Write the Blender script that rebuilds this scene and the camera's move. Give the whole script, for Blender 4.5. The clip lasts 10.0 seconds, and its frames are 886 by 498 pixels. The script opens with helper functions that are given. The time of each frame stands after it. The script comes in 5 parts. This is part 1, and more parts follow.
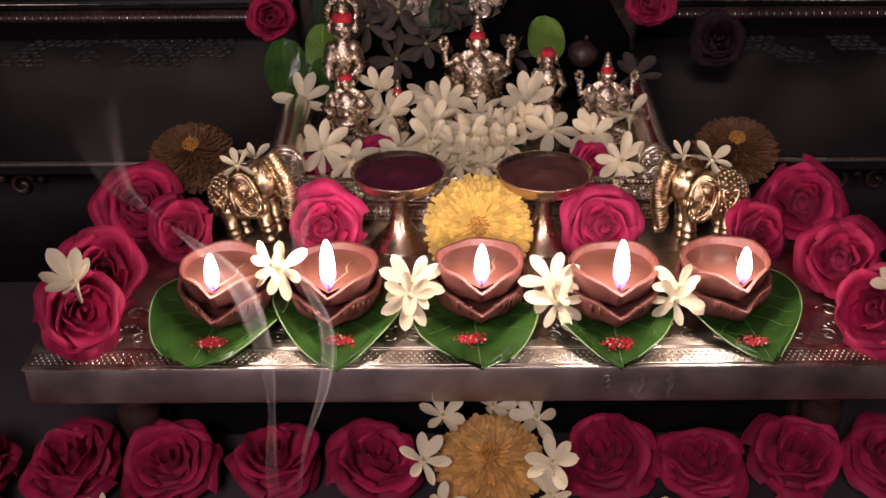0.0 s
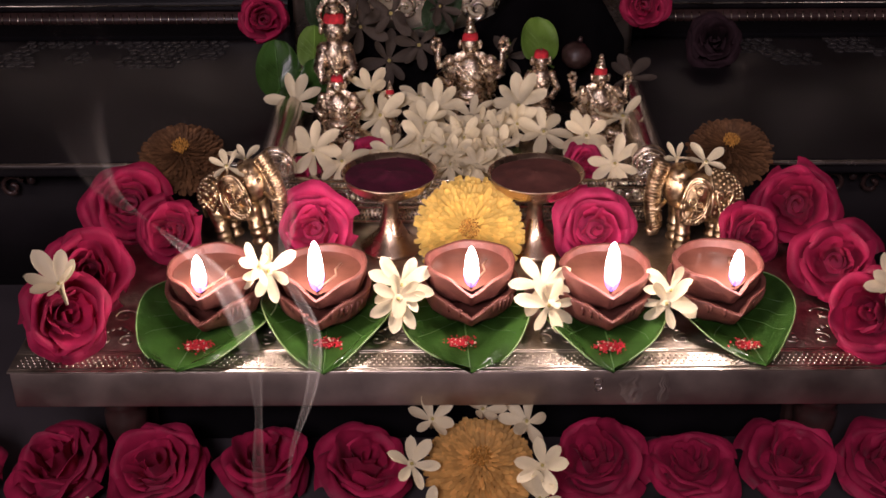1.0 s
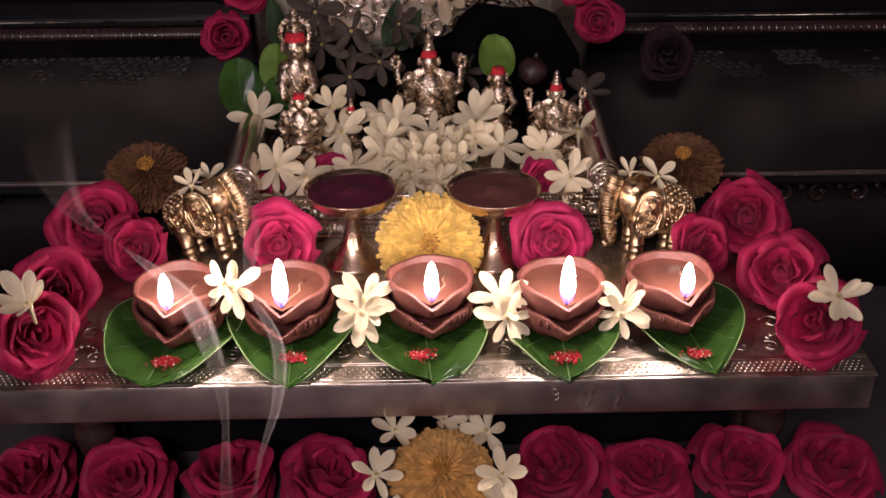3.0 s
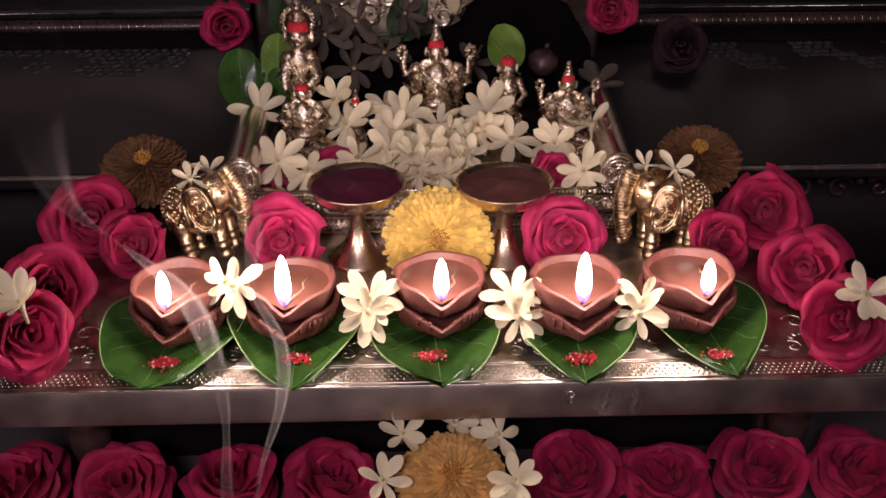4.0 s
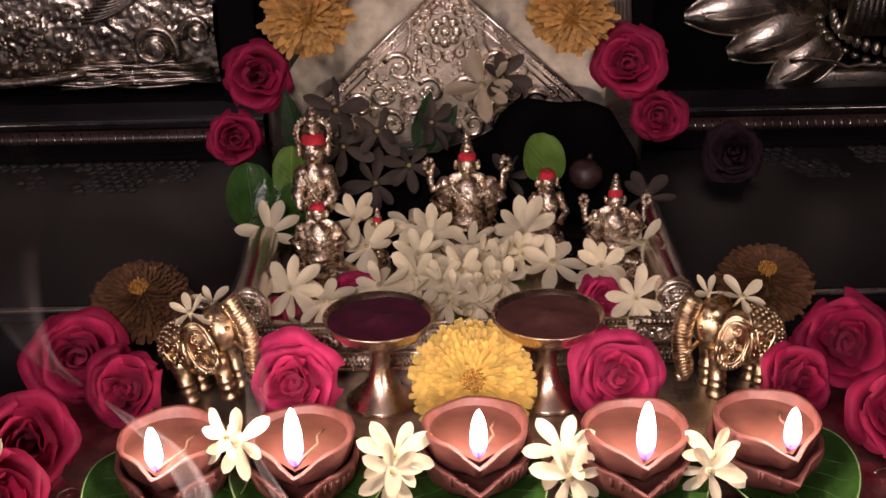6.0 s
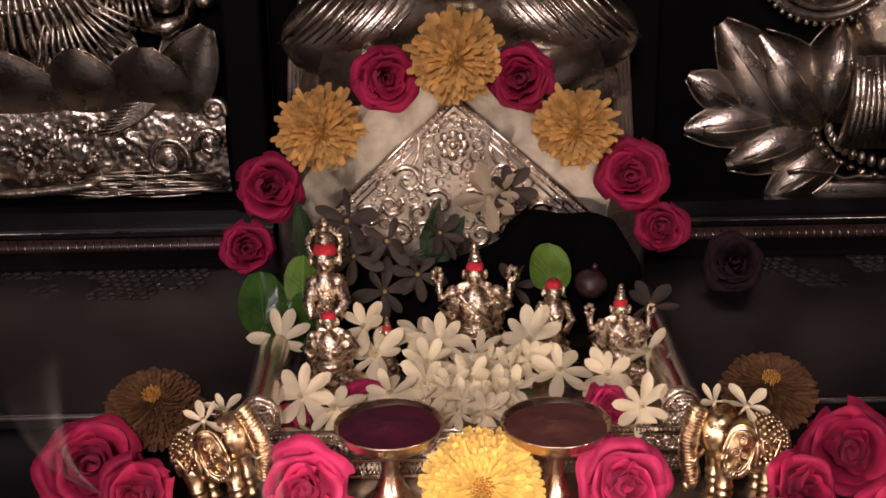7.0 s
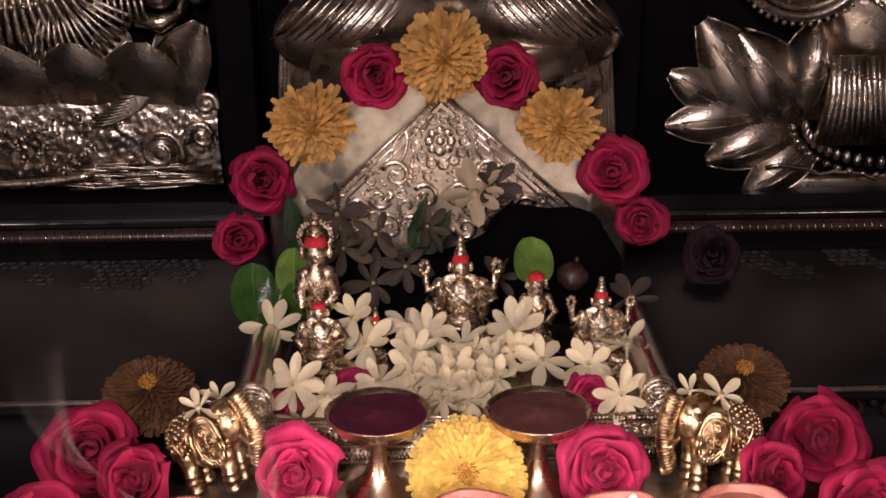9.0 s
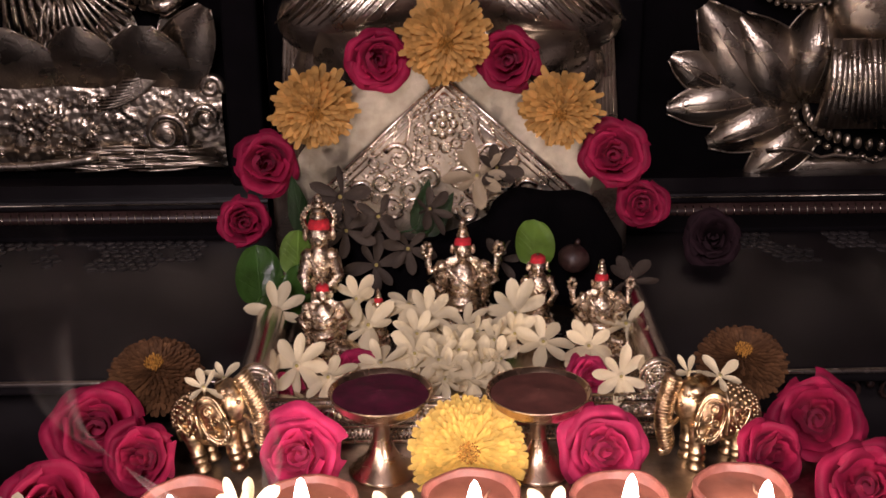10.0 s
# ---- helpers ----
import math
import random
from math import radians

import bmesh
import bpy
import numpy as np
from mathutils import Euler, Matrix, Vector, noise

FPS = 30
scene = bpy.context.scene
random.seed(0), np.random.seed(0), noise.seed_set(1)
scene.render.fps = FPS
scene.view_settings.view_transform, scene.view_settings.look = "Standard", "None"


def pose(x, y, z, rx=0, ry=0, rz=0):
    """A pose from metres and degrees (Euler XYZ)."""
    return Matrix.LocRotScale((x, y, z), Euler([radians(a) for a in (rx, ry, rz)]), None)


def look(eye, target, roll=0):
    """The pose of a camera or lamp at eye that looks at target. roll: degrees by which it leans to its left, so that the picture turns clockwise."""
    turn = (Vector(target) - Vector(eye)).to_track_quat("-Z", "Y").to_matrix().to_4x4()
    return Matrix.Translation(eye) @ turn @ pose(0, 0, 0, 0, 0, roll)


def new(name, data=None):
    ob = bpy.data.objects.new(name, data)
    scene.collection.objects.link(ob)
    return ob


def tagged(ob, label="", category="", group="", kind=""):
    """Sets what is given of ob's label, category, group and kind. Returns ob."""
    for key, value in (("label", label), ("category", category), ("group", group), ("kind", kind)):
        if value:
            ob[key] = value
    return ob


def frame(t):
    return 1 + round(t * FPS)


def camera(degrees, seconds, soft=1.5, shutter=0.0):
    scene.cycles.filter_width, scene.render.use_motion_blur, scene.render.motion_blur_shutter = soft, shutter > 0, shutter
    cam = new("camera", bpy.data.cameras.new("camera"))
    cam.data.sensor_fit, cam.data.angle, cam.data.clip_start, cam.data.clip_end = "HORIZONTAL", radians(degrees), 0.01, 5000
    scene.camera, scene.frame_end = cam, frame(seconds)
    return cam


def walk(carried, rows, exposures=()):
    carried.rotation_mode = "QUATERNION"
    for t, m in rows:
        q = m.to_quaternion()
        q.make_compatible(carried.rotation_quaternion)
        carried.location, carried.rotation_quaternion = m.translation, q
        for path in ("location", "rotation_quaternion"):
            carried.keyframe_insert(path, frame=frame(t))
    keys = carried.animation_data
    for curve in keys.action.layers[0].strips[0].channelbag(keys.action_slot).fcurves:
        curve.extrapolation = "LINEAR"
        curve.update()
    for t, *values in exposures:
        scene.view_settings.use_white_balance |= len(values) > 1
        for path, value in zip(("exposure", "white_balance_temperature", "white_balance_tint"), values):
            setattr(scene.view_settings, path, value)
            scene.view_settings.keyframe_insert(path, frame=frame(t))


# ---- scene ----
cam = camera(40.5, 10.0, soft=1.6)
PATH = [
    (0, (0.002, -0.582, 0.401), (-0.002, 1.168, -0.568), -0.4),
    (0.5, (0.007, -0.582, 0.402), (0.0, 1.17, -0.563), -0.5),
    (1, (0.01, -0.577, 0.396), (0.001, 1.177, -0.565), -0.4),
    (1.5, (0.012, -0.59, 0.407), (0.013, 1.165, -0.553), -0.4),
    (2, (0.015, -0.604, 0.415), (0.045, 1.154, -0.539), -0.4),
    (2.5, (0.015, -0.601, 0.418), (0.06, 1.154, -0.54), -0.2),
    (4, (0.007, -0.565, 0.398), (0.058, 1.188, -0.564), -0.1),
    (4.5, (0.007, -0.548, 0.386), (0.049, 1.206, -0.575), -0.2),
    (5, (0.003, -0.506, 0.362), (0.03, 1.246, -0.603), -0.5),
    (5.5, (0.002, -0.476, 0.362), (0.019, 1.302, -0.554), -0.7),
    (6, (0.003, -0.468, 0.374), (0.02, 1.358, -0.443), -1.1),
    (6.2, (0.002, -0.469, 0.374), (0.02, 1.37, -0.411), -1.2),
    (7.5, (-0.005, -0.492, 0.392), (0.023, 1.409, -0.229), -0.7),
    (8, (-0.005, -0.501, 0.396), (0.031, 1.397, -0.232), -0.6),
    (8.5, (-0.006, -0.503, 0.396), (0.038, 1.387, -0.255), -0.4),
    (9, (-0.005, -0.505, 0.396), (0.042, 1.376, -0.281), -0.4),
    (9.5, (-0.006, -0.509, 0.398), (0.04, 1.363, -0.305), -0.3),
    (10, (-0.004, -0.513, 0.4), (0.036, 1.358, -0.307), -0.4),
]
EXPOSURES = [(0, 0.40, 5720, 22), (5.2, 0.36, 5760, 24), (6.2, 0.40, 5880, 22), (7.4, 0.76, 6000, 20), (10, 0.66, 5940, 22)]
walk(cam, [(t, look(eye, target, roll)) for t, eye, target, roll in PATH], EXPOSURES)

# ---- light: five oil flames and a weak lamp across the room ----
world = bpy.data.worlds.new("night_room")
scene.world = world
world.use_nodes = True
world.node_tree.nodes["Background"].inputs[0].default_value = (0.02, 0.016, 0.02, 1)
world.node_tree.nodes["Background"].inputs[1].default_value = 0.3

FLAME_WATTS = 0.155
ROOM_WATTS = 16.5
lamp = bpy.data.lights.new("room_lamp_light", "AREA")
lamp.shape, lamp.size, lamp.size_y, lamp.energy, lamp.color = "RECTANGLE", 0.5, 0.5, ROOM_WATTS, (1.0, 0.83, 0.76)
new("room_lamp_light", lamp).matrix_world = look((-0.30, -1.75, 1.28), (0.0, 0.1, 0.05))


# ---- materials ----
def material(name, base, rough=0.5, metal=0.0, vary=0.25, scale=60.0, fine=600.0, bump=0.15, dist=0.0006, second=None, rough_vary=0.15,
             coat=0.0, island=0.0, voronoi=0.0, vor_scale=300.0, sss=0.0, spec=0.5, obj=0.0, sheen=0.0, through_light=0.0):
    m = bpy.data.materials.new(name)
    m.use_nodes = True
    nt = m.node_tree
    b = nt.nodes["Principled BSDF"]
    N, L = nt.nodes.new, nt.links.new
    co = N("ShaderNodeTexCoord")
    n1 = N("ShaderNodeTexNoise")
    n1.inputs["Scale"].default_value, n1.inputs["Detail"].default_value = scale, 5
    n2 = N("ShaderNodeTexNoise")
    n2.inputs["Scale"].default_value, n2.inputs["Detail"].default_value = fine, 3
    L(co.outputs["Object"], n1.inputs["Vector"])
    L(co.outputs["Object"], n2.inputs["Vector"])
    ramp = N("ShaderNodeValToRGB")
    lo = second if second else tuple(c * (1 - vary) for c in base)
    hi = base if second else tuple(min(1, c * (1 + vary * 0.6)) for c in base)
    ramp.color_ramp.elements[0].color, ramp.color_ramp.elements[1].color = (*lo, 1), (*hi, 1)
    ramp.color_ramp.elements[0].position, ramp.color_ramp.elements[1].position = 0.35, 0.68
    L(n1.outputs["Fac"], ramp.inputs["Fac"])
    col = ramp.outputs["Color"]
    if island or obj:
        rnd = N("ShaderNodeNewGeometry").outputs["Random Per Island"] if island else N("ShaderNodeObjectInfo").outputs["Random"]
        hs = N("ShaderNodeHueSaturation")
        mr = N("ShaderNodeMapRange")
        k = island or obj
        mr.inputs["To Min"].default_value, mr.inputs["To Max"].default_value = 1 - k, 1 + k
        L(rnd, mr.inputs["Value"])
        L(mr.outputs["Result"], hs.inputs["Value"])
        L(col, hs.inputs["Color"])
        col = hs.outputs["Color"]
    L(col, b.inputs["Base Color"])
    rr = N("ShaderNodeMapRange")
    rr.inputs["To Min"].default_value = max(0.02, rough - rough_vary)
    rr.inputs["To Max"].default_value = min(1, rough + rough_vary)
    L(n1.outputs["Fac"], rr.inputs["Value"])
    L(rr.outputs["Result"], b.inputs["Roughness"])
    b.inputs["Metallic"].default_value = metal
    b.inputs["Coat Weight"].default_value = coat
    b.inputs["Specular IOR Level"].default_value = spec
    b.inputs["Sheen Weight"].default_value = sheen
    b.inputs["Sheen Tint"].default_value = (1.0, 0.35, 0.5, 1)
    if sss:
        b.inputs["Subsurface Weight"].default_value = sss
        b.inputs["Subsurface Radius"].default_value = (0.004, 0.002, 0.001)
        b.inputs["Subsurface Scale"].default_value = 1.0
    bp = N("ShaderNodeBump")
    bp.inputs["Strength"].default_value, bp.inputs["Distance"].default_value = bump, dist
    L(n2.outputs["Fac"], bp.inputs["Height"])
    normal = bp.outputs["Normal"]
    if voronoi:
        v = N("ShaderNodeTexVoronoi")
        v.inputs["Scale"].default_value = vor_scale
        L(co.outputs["Object"], v.inputs["Vector"])
        b2 = N("ShaderNodeBump")
        b2.inputs["Strength"].default_value, b2.inputs["Distance"].default_value = voronoi, 0.001
        L(v.outputs["Distance"], b2.inputs["Height"])
        L(normal, b2.inputs["Normal"])
        normal = b2.outputs["Normal"]
    L(normal, b.inputs["Normal"])
    if through_light:
        thin = N("ShaderNodeBsdfTranslucent")
        L(col, thin.inputs["Color"])
        blend = N("ShaderNodeMixShader")
        blend.inputs["Fac"].default_value = through_light
        L(b.outputs[0], blend.inputs[1])
        L(thin.outputs[0], blend.inputs[2])
        L(blend.outputs[0], nt.nodes["Material Output"].inputs["Surface"])
    return m


def emitter(name, strength_low, strength_high):
    m = bpy.data.materials.new(name)
    m.use_nodes = True
    nt = m.node_tree
    N, L = nt.nodes.new, nt.links.new
    nt.nodes.remove(nt.nodes["Principled BSDF"])
    co = N("ShaderNodeTexCoord")
    sep = N("ShaderNodeSeparateXYZ")
    L(co.outputs["Generated"], sep.inputs[0])
    ramp = N("ShaderNodeValToRGB")
    e = ramp.color_ramp.elements
    e[0].position, e[0].color = 0.0, (0.05, 0.07, 0.6, 1)
    e[1].position, e[1].color = 0.40, (1.0, 0.86, 0.72, 1)
    mid = ramp.color_ramp.elements.new(0.24)
    mid.color = (0.22, 0.22, 0.9, 1)
    L(sep.outputs["Z"], ramp.inputs["Fac"])
    st = N("ShaderNodeMapRange")
    st.inputs["From Min"].default_value, st.inputs["From Max"].default_value = 0.17, 0.46
    st.inputs["To Min"].default_value, st.inputs["To Max"].default_value = strength_low, strength_high
    L(sep.outputs["Z"], st.inputs["Value"])
    em = N("ShaderNodeEmission")
    L(ramp.outputs["Color"], em.inputs["Color"])
    L(st.outputs["Result"], em.inputs["Strength"])
    tr = N("ShaderNodeBsdfTransparent")
    add = N("ShaderNodeAddShader")
    L(em.outputs[0], add.inputs[0])
    L(tr.outputs[0], add.inputs[1])
    L(add.outputs[0], nt.nodes["Material Output"].inputs["Surface"])
    return m


M_ROSE = material("rose_petal", (0.42, 0.017, 0.075), 0.6, through_light=0.3, sheen=0.1, vary=0.35, scale=70, fine=500, bump=0.25, sss=0.0, obj=0.25, spec=0.25)
M_PINK = material("pink_rose_petal", (0.58, 0.036, 0.135), 0.6, through_light=0.3, sheen=0.1, vary=0.3, scale=70, fine=500, bump=0.25, obj=0.2, spec=0.25)
M_WHITE = material("white_petal", (0.87, 0.77, 0.52), 0.5, through_light=0.25, vary=0.12, scale=120, fine=900, bump=0.2, obj=0.08, spec=0.3)
M_STAMEN = material("stamen", (0.5, 0.42, 0.12), 0.6)
M_YELLOW = material("yellow_petal", (0.80, 0.56, 0.13), 0.55, through_light=0.3, vary=0.2, scale=90, island=0.18, spec=0.25)
M_ORANGE = material("marigold_petal", (0.70, 0.41, 0.12), 0.6, through_light=0.3, vary=0.25, scale=90, island=0.25, spec=0.25)
M_CENTRE = material("flower_centre", (0.52, 0.26, 0.05), 0.6, vary=0.3, scale=300, island=0.25, spec=0.2)
M_BROWN = material("brown_marigold_petal", (0.13, 0.062, 0.026), 0.7, vary=0.3, scale=90, island=0.3, spec=0.2)
M_LEAF = material("betel_leaf", (0.062, 0.155, 0.026), 0.20, vary=0.35, scale=45, fine=260, bump=0.35, dist=0.001, obj=0.2)
M_DARKLEAF = material("dark_leaf", (0.03, 0.07, 0.02), 0.4, vary=0.35, scale=45, fine=260, bump=0.3)
M_LIGHTLEAF = material("fresh_leaf", (0.20, 0.36, 0.05), 0.4, vary=0.25, scale=45, fine=260, bump=0.3)
M_VEIN = material("leaf_vein", (0.070, 0.170, 0.030), 0.35)
M_WILT = material("wilted_petal", (0.36, 0.285, 0.175), 0.6, vary=0.3, scale=120)
M_EDGE = material("leaf_edge", (0.26, 0.40, 0.14), 0.4)
M_CLAY = material("terracotta", (0.25, 0.086, 0.064), 0.5, vary=0.3, scale=110, fine=700, bump=0.5, second=(0.17, 0.055, 0.040))
M_OIL = material("oil", (0.19, 0.072, 0.048), 0.05, vary=0.25, rough_vary=0.03, bump=0.02, coat=1.0)
M_WICKC = material("oily_cotton", (0.42, 0.24, 0.15), 0.4)
M_SILVER = material("silver_sheet", (0.66, 0.60, 0.54), 0.24, 1.0, vary=0.18, scale=30, fine=220, bump=0.12, dist=0.001, rough_vary=0.12)
M_EMBOSS = material("embossed_silver", (0.62, 0.54, 0.42), 0.34, 1.0, vary=0.25, scale=60, fine=700, bump=0.15, dist=0.0005, voronoi=0.45, vor_scale=700)
M_BACK = material("satin_silver_sheet", (0.56, 0.51, 0.40), 0.44, 1.0, vary=0.3, scale=48, fine=260, bump=0.4, dist=0.001, second=(0.27, 0.24, 0.18), rough_vary=0.12)
M_ORNAMENT = material("raised_silver", (0.88, 0.78, 0.64), 0.24, 1.0, vary=0.2, scale=200, fine=700, bump=0.15, dist=0.0005)
M_IDOL = material("idol_silver", (0.90, 0.76, 0.58), 0.26, 1.0, vary=0.35, scale=260, fine=1300, bump=0.35, dist=0.0004, second=(0.42, 0.32, 0.23), voronoi=0.3, vor_scale=900)
M_GOLD = material("elephant_metal", (0.88, 0.68, 0.42), 0.34, 1.0, vary=0.35, scale=220, fine=900, bump=0.3, dist=0.0004, second=(0.34, 0.23, 0.13))
M_BRASS = material("cup_brass", (0.68, 0.51, 0.37), 0.28, 1.0, vary=0.2, scale=70, fine=500, bump=0.15)
M_TARNISH = material("relief_silver", (0.66, 0.58, 0.47), 0.28, 1.0, vary=0.35, scale=40, fine=420, bump=0.35, dist=0.0012, second=(0.40, 0.34, 0.27), rough_vary=0.12)
M_PLATE = material("platform_top_silver", (0.78, 0.69, 0.58), 0.36, 1.0, vary=0.25, scale=60, fine=260, bump=0.5, dist=0.0012, second=(0.40, 0.34, 0.27))
M_FRONT = material("platform_front_sheet", (0.70, 0.57, 0.49), 0.46, 1.0, vary=0.3, scale=28, fine=160, bump=0.1, dist=0.001, second=(0.40, 0.32, 0.28))
M_LACQUER = material("black_lacquer", (0.007, 0.005, 0.006), 0.34, vary=0.3, scale=20, fine=300, bump=0.05)
M_STEP = material("polished_black_stone", (0.012, 0.010, 0.011), 0.34, vary=0.4, scale=18, fine=500, bump=0.02, dist=0.0002, rough_vary=0.05, spec=0.4)
M_DOMES = material("reflection_domes", (0.030, 0.026, 0.026), 0.20, vary=0.45, scale=14, fine=500, bump=0.05, dist=0.0002, rough_vary=0.06)
M_TABLE = material("dull_grey_stone", (0.050, 0.042, 0.046), 0.45, vary=0.3, scale=9, fine=200, bump=0.1)
# Withered brown, darkened further for the shade behind the idols.
M_DIM_WITHER = material("withered_dim_petal", (0.075, 0.058, 0.044), 0.7, vary=0.4, scale=120, spec=0.2)
# Rose colour taken nearly to black for the shade on the step.
M_DARKROSE = material("shaded_rose_petal", (0.030, 0.014, 0.018), 0.8, vary=0.4, scale=80, spec=0.15)
M_NUT = material("dried_nut", (0.045, 0.022, 0.018), 0.45, vary=0.4, scale=160, fine=700, bump=0.5)
M_WOOD = material("dark_wood", (0.050, 0.026, 0.022), 0.35, vary=0.4, scale=25, fine=220, bump=0.15)
# Also blackens the strip, board and sheet that stand in for shade.
M_VELVET = material("black_backing_and_shade", (0.005, 0.004, 0.005), 0.85, vary=0.3, scale=40, fine=500, bump=0.1, spec=0.08)
M_RED = material("red_kumkum", (0.55, 0.02, 0.03), 0.85, vary=0.3, scale=400, fine=1500, bump=0.5)
M_KUMKUM = material("magenta_powder", (0.11, 0.006, 0.03), 0.92, vary=0.35, scale=120, fine=1200, bump=0.5)
M_SANDAL = material("brown_powder", (0.17, 0.055, 0.04), 0.92, vary=0.25, scale=120, fine=1200, bump=0.5)
M_WALL = material("room_plaster", (0.60, 0.53, 0.50), 0.8, vary=0.1, scale=4, fine=60, bump=0.1)
M_FLAME = emitter("flame", 0.9, 9.0)


# ---- mesh helpers ----
def part(name, bm, mat, parent=None, label="", smooth=True):
    me = bpy.data.meshes.new(name)
    for f in bm.faces:
        f.smooth = smooth
    bm.to_mesh(me)
    bm.free()
    for m in (mat if isinstance(mat, (list, tuple)) else [mat]):
        me.materials.append(m)
    ob = new(name, me)
    if parent:
        ob.parent = parent
    if label:
        tagged(ob, label)
    return ob


def thing(name, loc, label, category, group="", kind="", rz=0.0):
    ob = new(name)
    ob.empty_display_size = 0.01
    ob.matrix_basis = pose(*loc, 0, 0, rz)
    return tagged(ob, label, category, group, kind)


def box(bm, x0, x1, y0, y1, z0, z1, bevel=0.0, mi=0):
    made = bmesh.ops.create_cube(bm, size=1.0, matrix=Matrix.LocRotScale(((x0 + x1) / 2, (y0 + y1) / 2, (z0 + z1) / 2), None, (x1 - x0, y1 - y0, z1 - z0)))
    faces = {f for v in made["verts"] for f in v.link_faces}
    for f in faces:
        f.material_index = mi
    if bevel:
        bmesh.ops.bevel(bm, geom=list({e for f in faces for e in f.edges}), offset=bevel, segments=2, affect="EDGES", profile=0.5)
    return bm


def blob(bm, loc, size, rot=(0, 0, 0), seg=14, rings=9, mi=0):
    """An ellipsoid added to bm."""
    m = Matrix.LocRotScale(loc, Euler([radians(a) for a in rot]), size if hasattr(size, "__len__") else (size,) * 3)
    new_vert, new_face = bm.verts.new, bm.faces.new
    top, bottom = new_vert(m @ Vector((0, 0, 1))), new_vert(m @ Vector((0, 0, -1)))
    rows = []
    for j in range(1, rings):
        t = math.pi * j / rings
        st, ct = math.sin(t), math.cos(t)
        rows.append([new_vert(m @ Vector((st * math.cos(2 * math.pi * i / seg), st * math.sin(2 * math.pi * i / seg), ct))) for i in range(seg)])
    for i in range(seg):
        k = (i + 1) % seg
        new_face((top, rows[0][i], rows[0][k])).material_index = mi
        new_face((bottom, rows[-1][k], rows[-1][i])).material_index = mi
        for u, v in zip(rows, rows[1:]):
            new_face((u[i], v[i], v[k], u[k])).material_index = mi


def lathe(bm, profile, seg=28, m=Matrix(), mi=0, flute=0.0, flutes=0):
    rings = []
    for r, z in profile:
        ring = []
        for i in range(seg):
            a = 2 * math.pi * i / seg
            rr = r * (1 + flute * math.cos(flutes * a)) if flutes else r
            ring.append(bm.verts.new(m @ Vector((rr * math.cos(a), rr * math.sin(a), z))))
        rings.append(ring)
    for a, b in zip(rings, rings[1:]):
        for i in range(seg):
            j = (i + 1) % seg
            bm.faces.new((a[i], a[j], b[j], b[i])).material_index = mi
    bm.faces.new(list(reversed(rings[0]))).material_index = mi
    bm.faces.new(rings[-1]).material_index = mi
    return bm


def tube(bm, points, radii, seg=8, mi=0):
    points = [Vector(p) for p in points]
    rings = []
    up = Vector((0.13, 0.31, 0.94)).normalized()
    for i, p in enumerate(points):
        d = (points[min(i + 1, len(points) - 1)] - points[max(i - 1, 0)]).normalized()
        if abs(d.dot(up)) > 0.95:
            s = d.cross(Vector((1, 0, 0))).normalized()
        else:
            s = d.cross(up).normalized()
        t = d.cross(s)
        r = radii[i] if hasattr(radii, "__len__") else radii
        rings.append([bm.verts.new(p + r * (math.cos(2 * math.pi * k / seg) * s + math.sin(2 * math.pi * k / seg) * t)) for k in range(seg)])
    for a, b in zip(rings, rings[1:]):
        for k in range(seg):
            j = (k + 1) % seg
            bm.faces.new((a[k], a[j], b[j], b[k])).material_index = mi
    bm.faces.new(list(reversed(rings[0]))).material_index = mi
    bm.faces.new(rings[-1]).material_index = mi
    return bm


def sheet(bm, fn, nu, nv, mi=0, closed_u=False):
    grid = [[bm.verts.new(fn(i / nu, j / nv)) for i in range(nu + (0 if closed_u else 1))] for j in range(nv + 1)]
    w = len(grid[0])
    for j in range(nv):
        for i in range(nu):
            k = (i + 1) % w
            bm.faces.new((grid[j][i], grid[j][k], grid[j + 1][k], grid[j + 1][i])).material_index = mi
    return bm


def spiral(cx, cz, r0, turns, sign=1, start=0.0, n=22, y=0.0):
    return [(cx + sign * r0 * (1 - 0.85 * k / n) * math.cos(start + turns * 2 * math.pi * k / n), y,
             cz + r0 * (1 - 0.85 * k / n) * math.sin(start + turns * 2 * math.pi * k / n)) for k in range(n + 1)]


